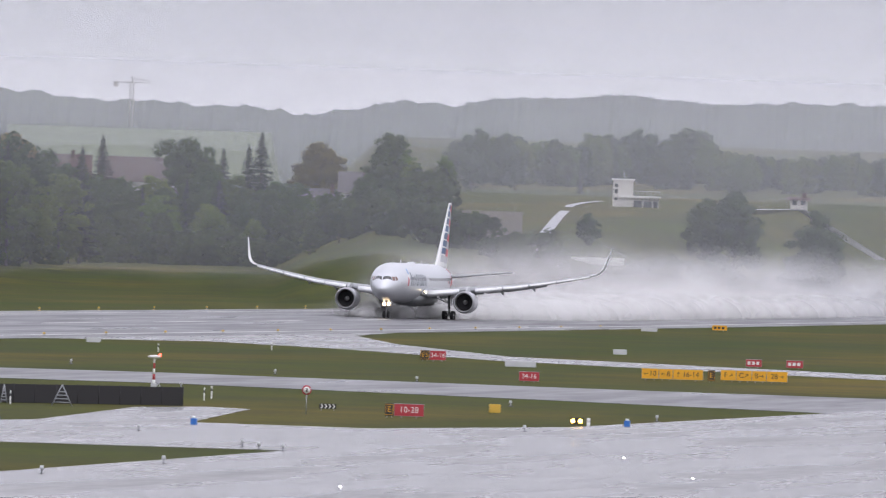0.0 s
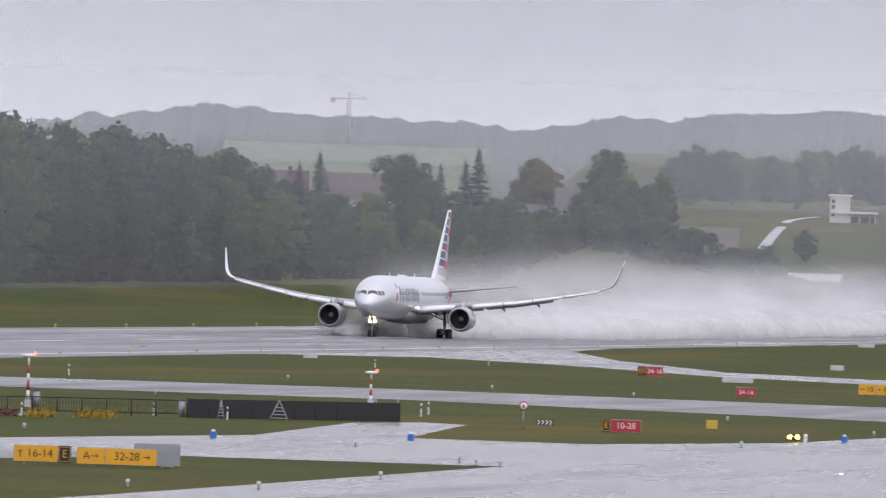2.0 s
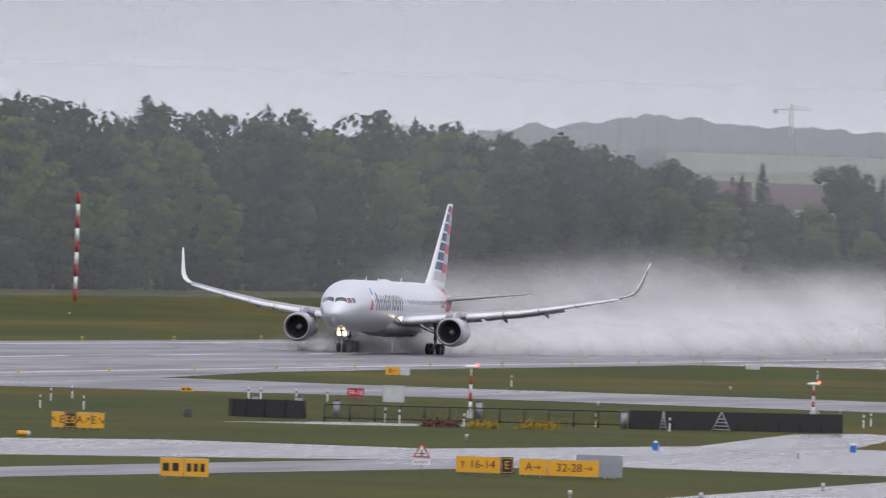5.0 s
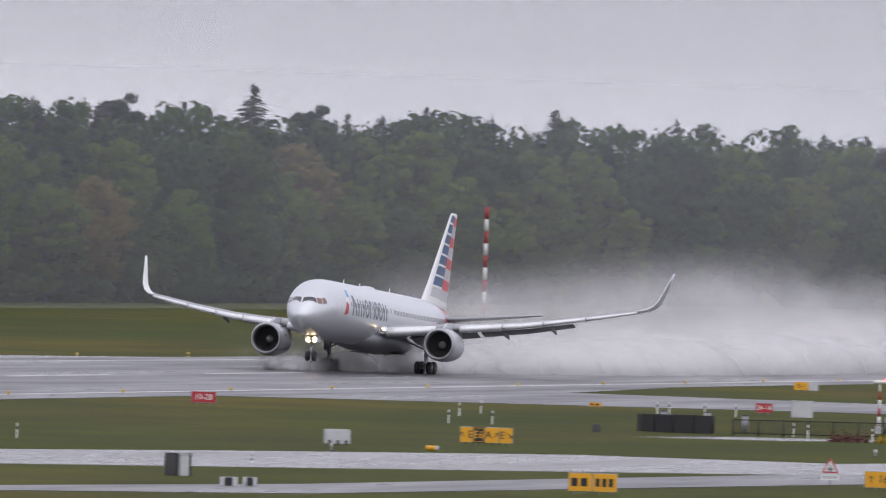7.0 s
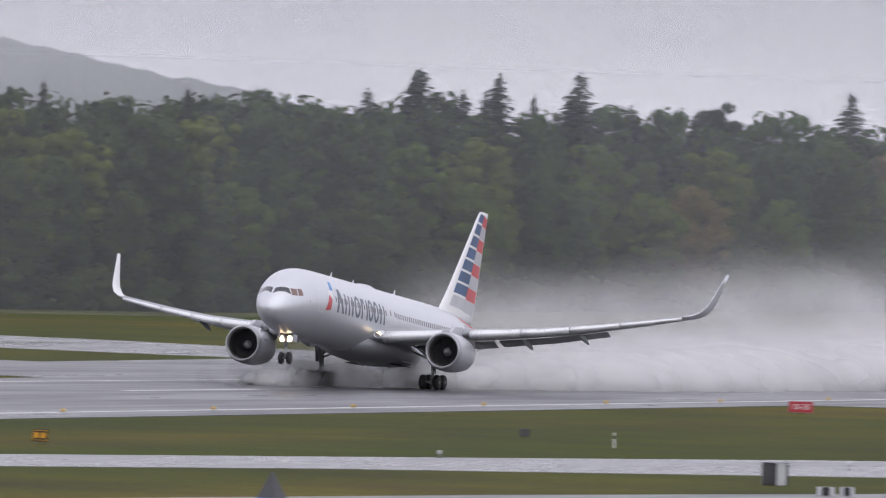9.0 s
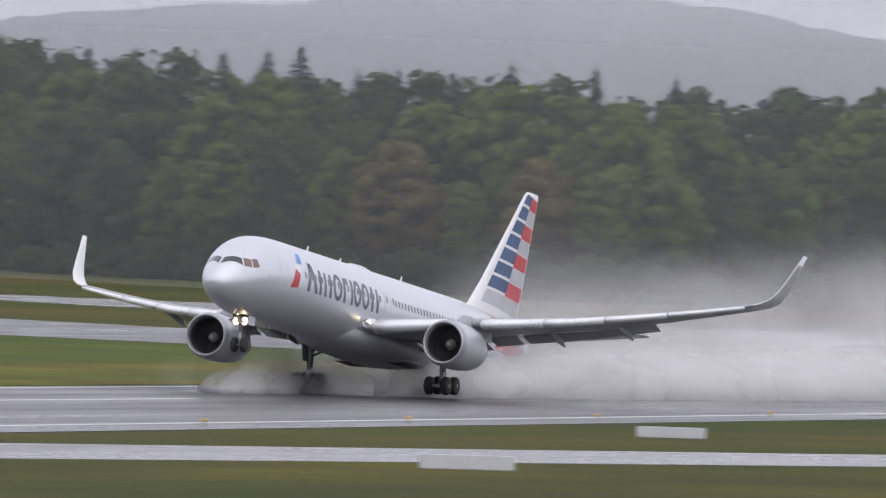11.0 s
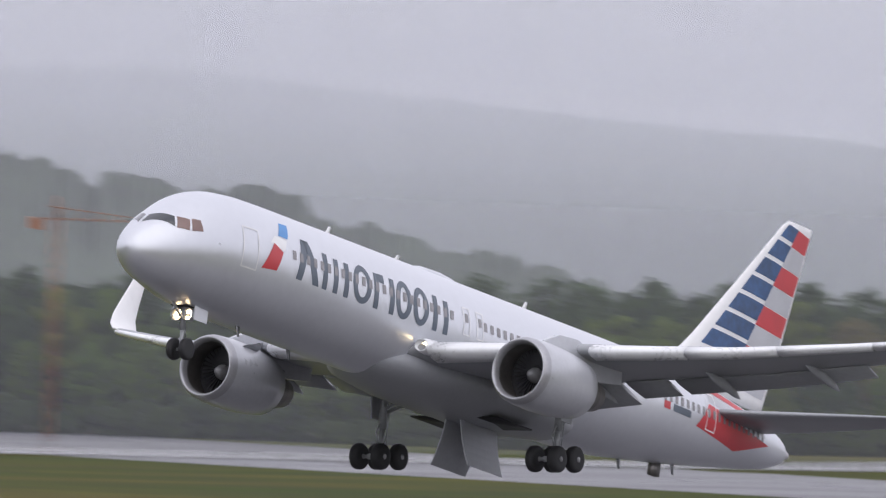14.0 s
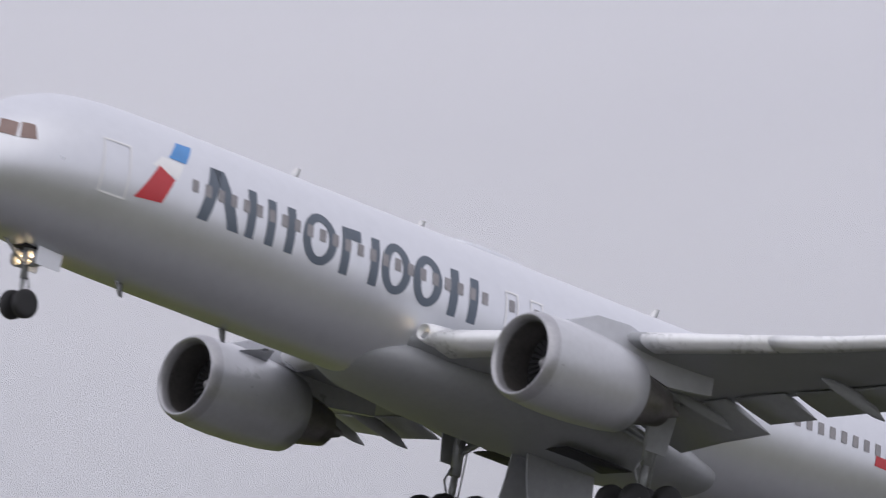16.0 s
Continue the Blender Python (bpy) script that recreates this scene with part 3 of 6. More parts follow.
def plane_engine(top, side):
    y, z, x = side * 8.2, 2.62, 8.95
    n = 44
    nac = part("nacelle", barrel([(-0.02, 1.27), (-0.25, 1.37), (-0.8, 1.43), (-1.6, 1.45), (-2.6, 1.42), (-3.6, 1.33), (-4.3, 1.22), (-4.32, 1.14), (-3.5, 1.16)], (x, y, z), n), NACELLE, top, "grey engine nacelle")
    part("inlet_lip", barrel([(-0.35, 1.105), (-0.12, 1.13), (0.0, 1.19), (0.035, 1.235), (0.0, 1.28), (-0.14, 1.35), (-0.3, 1.398), (-0.36, 1.406)], (x, y, z), n), LIPMETAL, nac, "rounded dull metal inlet lip")
    part("inlet_duct", barrel([(-0.3, 1.106), (-0.8, 1.11), (-1.4, 1.16)], (x, y, z), n), DARKMETAL, nac)
    # Black disc: the unlit depth behind the blades, put into its colour.
    part("fan_disc", barrel([(-1.42, 1.17), (-1.45, 0.3), (-1.45, 0.01)], (x, y, z), n), CAVITYSHADE, nac)
    bm = bmesh.new()
    v = []
    for r, tw in ((0.32, 0.05), (0.75, 0.08), (1.14, 0.095)):
        for q in (-1, 1):
            v.append(bm.verts.new((q * 0.06, -q * tw, r)))
    bm.faces.new((v[0], v[1], v[3], v[2]))
    bm.faces.new((v[2], v[3], v[5], v[4]))
    blade = part("fan_blade", bm, FANBLADE, nac)
    for i in range(34):
        ob = blade if i == 0 else new("fan_blade", blade.data)
        ob.parent = nac
        ob.matrix_basis = pose(x - 1.32, y, z, 360 * i / 34, 0, 0)
    part("spinner", barrel([(-1.35, 0.33), (-1.2, 0.30), (-1.0, 0.2), (-0.85, 0.08), (-0.82, 0.005)], (x, y, z), 24), HUB, nac)
    part("core_nozzle", barrel([(-3.6, 0.98), (-4.4, 0.9), (-5.3, 0.72), (-5.9, 0.6), (-5.88, 0.52), (-5.2, 0.5)], (x, y, z), n), DARKMETAL, nac, "brown heat-stained nozzle")
    part("tail_plug", barrel([(-5.0, 0.42), (-5.9, 0.36), (-6.6, 0.12), (-6.75, 0.01)], (x, y, z), 24), DARKMETAL, nac)
    zw, xl, c = wing_at(8.2)
    pyl = [(x - 1.5, .1, z + 1.35, z + 1.45), (x - 2.6, .2, z + 1.1, zw + .38), (xl - 0.2, .24, z + .9, zw + .45), (xl - 2.2, .22, z + .5, zw), (xl - 4.2, .1, zw - .75, zw - .1)]
    part("pylon", rings(bmesh.new(), [[(px, y - w, a), (px, y + w, a), (px, y + w * .8, b), (px, y - w * .8, b)] for px, w, a, b in pyl]), NACELLE, nac, smooth=False)
    for q in (-1, 1):
        bm = rings(bmesh.new(), [[(x - 1.0, y + q * .98, z + .98), (x - 2.3, y + q * 1.0, z + 1.0), (x - 2.3, y + q * .98, z + .96), (x - 1.05, y + q * .96, z + .94)],
                                 [(x - 1.9, y + q * 1.28, z + 1.32), (x - 2.3, y + q * 1.3, z + 1.34), (x - 2.3, y + q * 1.27, z + 1.3), (x - 1.95, y + q * 1.26, z + 1.3)]])
        if q * side < 0:
            part("strake", bm, NACELLE, nac)
        else:
            bm.free()


FIN = [(7.0, -14.0, 9.7), (7.45, -14.8, 9.0), (9.5, -17.2, 7.3), (12.5, -20.3, 5.0), (15.9, -23.75, 2.5), (16.15, -24.15, 2.05)]


def fin_point(z, c, out=0.0, side=1):
    f = np.array(FIN)
    x, ch = float(np.interp(z, f[:, 0], f[:, 1])), float(np.interp(z, f[:, 0], f[:, 2]))
    th = 5 * 0.09 * (0.2969 * math.sqrt(c) - 0.126 * c - 0.3516 * c * c + 0.2843 * c**3 - 0.1036 * c**4) * ch
    return (x - c * ch, side * (th + out), z)


def plane_tail(top):
    loops = []
    for z, x, c in FIN:
        loops.append([(x - u, q, z) for u, q in airfoil(c, 0.09, 14, 0)])
    fin = part("fin", rings(bmesh.new(), loops), WHITE, top, "white tail fin with painted blocks")
    rows = 8
    for side in (1, -1):
        for i in range(rows):
            z0, z1 = 7.8 + i * 1.035, 7.8 + (i + 1) * 1.035
            split = 0.56 - 0.008 * i
            def block(c0, c1, za, zb, mat, name):
                bm, g = bmesh.new(), []
                for a in range(7):
                    c = c0 + (c1 - c0) * a / 6
                    g.append([bm.verts.new(fin_point(za + (zb - za) * b / 3 - (c - .3) * 0.35, c, 0.012, side)) for b in range(4)])
                for a in range(6):
                    for b in range(3):
                        bm.faces.new((g[a][b], g[a + 1][b], g[a + 1][b + 1], g[a][b + 1]))
                part(name, bm, mat, fin)
            if i > 0:
                block(0.10, split, z0 + .2, min(z1, 15.93), BLUE, "blue_block")
            else:
                block(0.12, split, z0 + .1, z1, SILVER, "silver_block")
            block(split, 0.97, z0 + .02, min(z1 - .02, 15.93), (SILVER, RED)[i % 2], ("silver_block", "red_block")[i % 2])
    for side in (1, -1):
        st = [(0.9, 5.75, -16.6, 5.6, .09), (3.0, 5.98, -18.2, 4.7, .09), (6.5, 6.4, -20.8, 3.1, .085), (9.0, 6.7, -22.7, 2.0, .08), (9.3, 6.74, -23.1, 1.5, .07)]
        part("tailplane", rings(bmesh.new(), surface_loops(st, side, 12)), WINGGREY, top, "grey horizontal tailplane")


def plane_gear(top):
    bogies, doors = [], []
    for side in (1, -1):
        y = side * 4.65
        leg = part("main_gear_leg", tubes(((0.1, y, 3.6), (0, y, 1.5), .19, .19, 14), ((0, y, 1.6), (0, y, .62), .13, .13, 14), ((0, y, 2.4), (1.4, y - side * 1.3, 3.3), .07), ((0, y, 2.2), (-.1, y - side * 2.2, 3.1), .08),
                                            ((0, y, 2.4), (-1.3, y - side * .6, 3.3), .06), ((.22, y, 1.7), (.42, y, 1.25), .04), ((.42, y, 1.25), (.2, y, .8), .04), ((-.25, y + .12, 3.0), (-.2, y + .12, .8), .025)), STRUT, top, "main landing gear leg")
        bog = part("bogie", tubes(((-.82, 0, 0), (.82, 0, 0), .13, .13, 12), ((.71, -.6, 0), (.71, .6, 0), .08), ((-.71, -.6, 0), (-.71, .6, 0), .08)), STRUT, top, "four-wheel bogie beam")
        bog.matrix_basis = pose(0, y, 0.60)
        for x in (.71, -.71):
            for q in (-.57, .57):
                ty = part("tyre", wheel(.59, .44, q), TYRE, bog)
                ty.matrix_basis = pose(x, 0, 0)
                hb = part("hub", tubes(((0, q - .2, 0), (0, q + .2, 0), .31, .31, 20), ((0, q - .24, 0), (0, q + .24, 0), .12, .12, 12)), HUB, bog)
                hb.matrix_basis = pose(x, 0, 0)
        bogies.append((bog, y))
        part("gear_leg_door", rings(bmesh.new(), [[(-.6, y + side * .42, 3.7), (.6, y + side * .42, 3.7), (.6, y + side * .48, 3.7), (-.6, y + side * .48, 3.7)], [(-.42, y + side * .3, 1.9), (.45, y + side * .3, 1.9), (.45, y + side * .36, 1.9), (-.42, y + side * .36, 1.9)]]), WINGGREY, top, smooth=False)
        # large belly door, hinged near the keel
        bm, loops = bmesh.new(), []
        for k in range(7):
            a = k / 6
            loops.append([(1.5 - .1 * a, side * (a * 2.1), .32 * a * a), (-1.5 + .1 * a, side * (a * 2.1), .32 * a * a), (-1.5 + .1 * a, side * (a * 2.1), .32 * a * a + .06), (1.5 - .1 * a, side * (a * 2.1), .32 * a * a + .06)])
        door = part("wheel_well_door", rings(bm, loops), WINGGREY, top, "grey belly door of the wheel well", smooth=False)
        door.matrix_basis = pose(-.1, side * .35, 1.72)
        doors.append((door, side))
        # Thin plate painted black for the shade inside the open well.
        part("wheel_well", boxes((-1.5, 1.4, min(side * .5, side * 2.3), max(side * .5, side * 2.3), 1.80, 1.86)), CAVITYSHADE, top)
    x = 22.76
    ng = part("nose_gear_leg", tubes(((x + .1, 0, 2.7), (x, 0, 1.3), .12, .12, 12), ((x, 0, 1.4), (x, 0, .45), .085, .085, 12), ((x, 0, 1.7), (x + 1.3, 0, 2.55), .06), ((x, -.42, .46), (x, .42, .46), .07),
                                     ((x - .15, 0, 1.4), (x - .3, 0, 1.0), .03), ((x - .3, 0, 1.0), (x - .12, 0, .6), .03), ((x, -.3, 1.95), (x, .3, 1.95), .05)), STRUT, top, "nose landing gear leg")
    for q in (-.32, .32):
        part("tyre", wheel(.47, .30, q), TYRE, ng).matrix_basis = pose(x, 0, .47)
        part("hub", tubes(((0, q - .14, 0), (0, q + .14, 0), .24, .24, 18)), HUB, ng).matrix_basis = pose(x, 0, .47)
    for q in (-.28, .28):
        part("taxi_lamp", rings(bmesh.new(), [[(x + dx, q + r * math.cos(t), 1.95 + r * math.sin(t)) for t in [2 * math.pi * i / 16 for i in range(16)]] for dx, r in ((-.20, .2), (-.10, .25), (-.07, .24), (-.05, .04))]), LAMP, ng, "lit taxi lamp")
        part("lamp_housing", revolve([(-.25, .165), (-.25, .2), (-.08, .27), (.24, .29), (.24, .27), (-.08, .255)], (x, q, 1.95), 18), STRUT, ng)
        part("nose_gear_door", boxes((x - .9, x + .1, q * 2 - .02, q * 2 + .02, 1.75, 2.55)), PAINT, top, smooth=False)
    # Plate painted black for the shade in the nose gear's opening.
    part("nose_wheel_well", boxes((x - .7, x + .5, -.4, .4, 2.27, 2.32)), CAVITYSHADE, top)
    return bogies, doors


def build_airliner():
    top = thing("airliner", "pearl grey twin-engine jet airliner with red and blue tail, lamps lit", "airplane")
    plane_fuselage(top)
    wings = []
    for side in (1, -1):
        wings.append((plane_wing(top, side), side))
        plane_engine(top, side)
    plane_tail(top)
    return top, wings, *plane_gear(top)
# ---- ground, runway and taxiways ----
EDGE = np.array([(-60, 1900, 0, 20), (-50, 1800, 0, 20), (-40, 1700, 0, 23), (-36, 1690, 0, 22.5), (-33, 1690, 0, 22.8), (-31.6, 1700, .8, 23.5), (-30.4, 1700, 1.4, 26.6), (-29.4, 1700, 1.9, 27.5), (-28.4, 1700, 2.3, 27.5), (-27, 1650, 1.8, 30), (-25.3, 1600, 1.2, 30.5), (-21.5, 1480, 0, 26.5),
                 (-19, 1570, 0.1, 27.5), (-17.6, 1650, 0.9, 28), (-16, 1740, 1.7, 26.8), (-15, 1800, 2.2, 27), (-13.5, 1950, 2.6, 28), (-12.6, 2120, 3.0, 23.5), (-12.3, 2200, 3.2, 20.5), (-12.05, 2280, 3.4, 16.5), (-11.8, 2300, 3.4, 14.5), (-11.4, 2290, 3.4, 15.5), (-11.2, 2270, 3.5, 15.5), (-11.0, 2250, 3.6, 12), (-10.6, 2150, 5, 8), (-10, 2050, 6, 9), (-8, 2050, 6, 8), (0, 2050, 6, 8)])


def edge(turn):
    """Distance, ground height and tree height along the wood's edge."""
    return [float(np.interp(turn, EDGE[:, 0], EDGE[:, k])) for k in (1, 2, 3)]


def land(turn, dist):
    """Height of the ground: flat airfield, a low rise to the wood, slopes behind."""
    df, zf, _ = edge(turn)
    u = min(1, max(0, (dist - 0.84 * df) / (0.16 * df)))
    z = zf * u * u * (3 - 2 * u)
    if dist > df:
        z += (dist - df) * 0.004
    w = min(1, max(0, (turn + 11.0) / 0.5))
    slope = float(np.interp(dist, [1700, 1950, 2100, 2350, 2700, 3400, 4000, 4800], [0, 6, 9, 17, 20.5, 38, 40, 42]))
    if -12.9 < turn < -11 and dist > 2350:
        # the village stands on a rise behind the wood
        v = min(1, (turn + 12.9) / 0.5)
        z = z * (1 - v) + v * float(np.interp(dist, [2350, 2600, 2900, 3400, 3900, 4800], [z, 11, 17, 32, 41, 42]))
    # the runway's strip stays level as far as it goes
    off = min(1, max(0, (dist * math.sin(radians(-turn)) - EYE.y - 42) / 26)) if -11.2 < turn < 0 else 1
    z = z * (1 - w) + slope * w * off * off * (3 - 2 * off)
    return z


def east(turn):
    """The bearings of the eastern end of the field lie a little further round."""
    u = min(1, max(0, (turn + 14.4) / 1.0))
    return turn + 0.345 * u * u * (3 - 2 * u)


def spot(turn, dist, dz=0.0):
    p = EYE + toward(east(turn)) * dist
    return Vector((p.x, p.y, land(turn, dist) + dz))


def build_ground():
    bm = bmesh.new()
    turns = list(np.arange(-180, -62, 12)) + list(np.arange(-62, 6, 0.5)) + list(np.arange(6, 180, 12))
    dists = [1, 60, 200, 500, 900, 1200] + list(np.arange(1250, 2801, 50)) + [3000, 3300, 3700, 4200, 4800]
    grid = [[bm.verts.new(spot(t, d)) for d in dists] for t in turns]
    for i in range(len(turns)):
        for j in range(len(dists) - 1):
            a, b = grid[i], grid[(i + 1) % len(turns)]
            bm.faces.new((a[j], a[j + 1], b[j + 1], b[j]))
    bm.faces.new([g[0] for g in grid])
    tagged(part("ground", bm, GRASS), "wet mown airfield grass, with yellow patches", "grass", kind="structure")


def slab(name, points, mat, label, category, z=0.03, kind="structure"):
    """A paved area: a thin slab with a real edge."""
    bm = bmesh.new()
    top = [bm.verts.new((x, y, z)) for x, y in points]
    low = [bm.verts.new((x, y, -0.3)) for x, y in points]
    f = bm.faces.new(top)
    n = len(points)
    for i in range(n):
        bm.faces.new((top[i], low[i], low[(i + 1) % n], top[(i + 1) % n]))
    bm.normal_update()
    bmesh.ops.triangulate(bm, faces=[f])
    bmesh.ops.recalc_face_normals(bm, faces=bm.faces)
    return tagged(part(name, bm, mat, smooth=False), label, category, kind=kind)


def bend(x):
    """How far the runway's far end lies to the side of its near end's line."""
    u = min(1, max(0, (-x - 1000) / 600))
    return 0.006 * -x * u * u * (3 - 2 * u)


def build_pavement():
    far_x = [-4400, -3000, -2200, -1800] + list(range(-1600, -999, 100))
    far_side = [(x, bend(x) - 37) for x in far_x] + [(-880, -24), (-800, -19), (1400, -19)]
    slab("runway", far_side + [(1400, 36)] + [(x, bend(x) + 36) for x in far_x[::-1]], ASPHALT, "wet dark asphalt runway reflecting the sky", "runway", 0.05)
    slab("taxiway_exit", [(-1441.5, 38.7), (-1350.5, 46.6), (-1271.4, 65.7), (-1192.2, 91.2), (-1146, 135.9), (-1130, 200), (-1080, 200), (-1105.9, 141.7), (-1153.2, 96.9), (-1210.4, 70.3), (-1237.5, 51.4), (-1213.5, 37.3)], CONCRETE, "wet curved exit taxiway", "taxiway", 0.036)
    slab("runway_crossing", [(-1041.3, 35.4), (-975.4, 41.5), (-976.4, 67.9), (-986.2, 95.9), (-979, 135.9), (-980, 330), (-870, 330), (-888.7, 170.3), (-908.9, 140.5), (-926.1, 109.6), (-919.3, 77.5), (-892, 42), (-880, 30)], ASPHALT, "wet crossing runway", "runway", 0.032)
    slab("taxiway_diagonal", [(-821, 132), (-809, 129.3), (-749, 135), (-708, 127), (-705, 111), (-677, 97), (-605, 71), (-545, 44), (-510, 30), (-440, 30), (-551, 70.5), (-603, 91), (-662.9, 128.5), (-676.9, 137.1), (-673.9, 148.1), (-678.7, 169.1), (-760.7, 169.6), (-757.9, 143.2), (-816.9, 135.9)], CONCRETE, "wet diagonal taxiway", "taxiway", 0.030)
    slab("service_road", [(-677, 134.1), (-640.4, 129.2), (-598, 124), (-560, 114), (-470, 96), (-470, 101), (-560, 120), (-577, 130), (-640.9, 139.9), (-676.9, 146.1)], ASPHALT, "wet narrow service road", "road", 0.040)
    slab("apron", [(-900.8, 166.4), (-789.8, 162.8), (-757.8, 154.6), (-678.8, 164.6), (-598.8, 164.6), (-300, 162), (200, 165), (200, 270), (-1200, 270), (-1200.7, 171.2)], CONCRETE, "wet pale concrete apron taxiway", "taxiway", 0.034)
    slab("far_crossing", [(-1000, -30), (-1080, -40), (-1050, -62), (-967, -56), (-970, -90), (-1120, -322), (-1350, -640), (-1700, -1100), (-1400, -1000), (-962, -237), (-895, -64), (-880, -24)], ASPHALT, "wet crossing runway beyond", "runway", 0.034)
    slab("far_taxiway", [(-1150, -30), (-1085, -44), (-1140, -110), (-1164, -172), (-1480, -510), (-2000, -1080), (-1950, -1120), (-1347, -449), (-1098, -150), (-1050, -92), (-1035, -40)], CONCRETE, "wet far taxiway", "taxiway", 0.042)
    # a pale taxiway before the far wood, lying on the rise
    bm, cols = bmesh.new(), []
    strip_rows = np.array([(-36, 1360, 1450), (-33.2, 1450, 1545), (-32.3, 1490, 1575), (-30.8, 1540, 1650), (-30, 1550, 1650), (-27.5, 1490, 1575), (-26.6, 1450, 1560), (-24.5, 1380, 1480)])
    for t in np.arange(-36, -24.4, .25):
        d0, d1 = (float(np.interp(t, strip_rows[:, 0], strip_rows[:, k])) for k in (1, 2))
        cols.append([bm.verts.new(spot(t, d0 + (d1 - d0) * u, .12)) for u in (0, .25, .5, .75, 1)])
    for a, b in zip(cols, cols[1:]):
        for k in range(4):
            bm.faces.new((a[k], a[k + 1], b[k + 1], b[k]))
    tagged(part("far_perimeter_taxiway", bm, CONCRETE), "pale wet taxiway before the far wood", "taxiway", kind="structure")
    # markings
    bm = bmesh.new()
    for y in (29.3, -29.3):
        rings(bm, [[(x, bend(x) + y - .45, .02), (x, bend(x) + y + .45, .02), (x, bend(x) + y + .45, .066), (x, bend(x) + y - .45, .066)] for x in far_x])
    box(bm, -1000, 1300, 28.85, 29.75, 0.02, 0.066)
    box(bm, -1000, 1300, -17.4, -16.6, 0.02, 0.066)
    tagged(part("edge_line", bm, ROADMARK, smooth=False), "white runway edge lines, worn", "road marking", kind="structure")
    for i in range(34):
        x = -2540 + i * 60
        tagged(part("centre_dash", boxes((x, x + 30, bend(x) - .45, bend(x) + .45, 0.02, 0.067)), ROADMARK, smooth=False), "white centreline dash, worn", "road marking", "centreline dashes", kind="structure")


build_ground()
build_pavement()


# ---- trees ----
def quads_mesh(verts, faces):
    me = bpy.data.meshes.new("crown")
    me.from_pydata([tuple(v) for v in verts], [], faces)
    me.polygons.foreach_set("use_smooth", [False] * len(me.polygons))
    return me


def leaf(verts, faces, p, a, b, s):
    q = len(verts)
    verts += [p - a * s - b * s * .4, p + a * s * .2 - b * s, p + a * s + b * s * .3, p - a * s * .1 + b * s]
    faces.append((q, q + 1, q + 2, q + 3))


def leafy_crown(seed, height, width, base, clumps, size, shape="oval", per=34):
    rng = np.random.default_rng(seed)
    verts, faces = [], []
    if shape == "cone":
        # tiers of drooping boughs, thinning to a pointed leader
        z, tier = base, 0
        while z < height - 0.4:
            reach = (width / 2) * (1 - (z - base) / (height - base)) ** 0.85 * rng.uniform(.75, 1.1) + 0.15
            for k in range(15):
                a = rng.uniform(0, 2 * math.pi)
                out = np.array([math.cos(a), math.sin(a), 0])
                side = np.array([-math.sin(a), math.cos(a), 0])
                lift, n = rng.uniform(-.5, .5), max(2, int(reach / 0.35))
                for i in range(n):
                    u = (i + rng.uniform(0, 1)) / n
                    p = out * reach * u + side * rng.normal() * .16 * reach * u + np.array([0, 0, z + lift - 0.30 * reach * u + 0.12 * reach * u * u + rng.uniform(-.12, .12)])
                    leaf(verts, faces, p, out * .9 + np.array([0, 0, -.25]), side * .6 + np.array([0, 0, rng.uniform(-.3, .3)]), size * rng.uniform(.6, 1.1) * (.6 + .4 * reach / width * 2))
            z += 0.42 + 0.012 * (height - z)
            tier += 1
        for i in range(10):
            p = np.array([rng.normal() * .05, rng.normal() * .05, height - .9 + i * .12])
            leaf(verts, faces, p, rng.normal(size=3) * .5, np.array([0, 0, 1.0]), .16)
        return quads_mesh(verts, faces)
    lobes = [np.array([rng.uniform(-.55, .55) * width / 2, rng.uniform(-.55, .55) * width / 2, base + rng.uniform(.35, .8) * (height - base)]) for _ in range(7)]
    for k in range(clumps):
        while True:
            u = rng.uniform(-1, 1, 3)
            if 0.25 < u @ u < 1:
                break
        f = 1 - 0.30 * max(0, u[2])
        c = np.array([u[0] * width / 2 * f, u[1] * width / 2 * f, base + (u[2] + 1) / 2 * (height - base)])
        if k % 3 == 0:
            o = lobes[k % 7]
            c = o + u * np.array([.28 * width, .28 * width, .2 * height])
        r = rng.uniform(0.08, 0.15) * width
        for i in range(per):
            d = rng.normal(size=3)
            d /= np.linalg.norm(d)
            p = c + d * r * rng.uniform(0.6, 1.15) * np.array([1, 1, 0.7])
            a = rng.normal(size=3)
            a -= d * (a @ d) * 0.75
            a /= np.linalg.norm(a)
            b = np.cross(d, a)
            b /= np.linalg.norm(b) + 1e-6
            leaf(verts, faces, p, a, b, size * rng.uniform(0.6, 1.3))
    return quads_mesh(verts, faces)


def tree_kind(name, label, category, group, seed, height, width, base, clumps, leaf, mat, shape="oval", per=34):
    top = thing(name, label, category, group)
    rng = random.Random(seed)
    bm = bmesh.new()
    r = 0.018 * height
    bend = [(rng.uniform(-.3, .3), rng.uniform(-.3, .3)) for _ in range(5)]
    pts = [Vector((bend[i][0] * i * .4, bend[i][1] * i * .4, height * (0.0 + 0.21 * i))) for i in range(5)]
    for i in range(4):
        tube(bm, pts[i], pts[i + 1], r * (1 - .2 * i), r * (.8 - .2 * i), 8)
    if shape == "oval":
        for i in range(7):
            a, z = rng.uniform(0, 6.28), rng.uniform(.3, .7) * height
            e = Vector((math.cos(a) * width * .36, math.sin(a) * width * .36, z + height * .16))
            tube(bm, (0, 0, z), e, r * .4, r * .12, 6)
    part("trunk", bm, BARK, top)
    me = leafy_crown(seed, height, width, base, clumps, leaf, shape, per)
    me.materials.append(mat)
    cr = new("crown", me)
    cr.parent = top
    return top


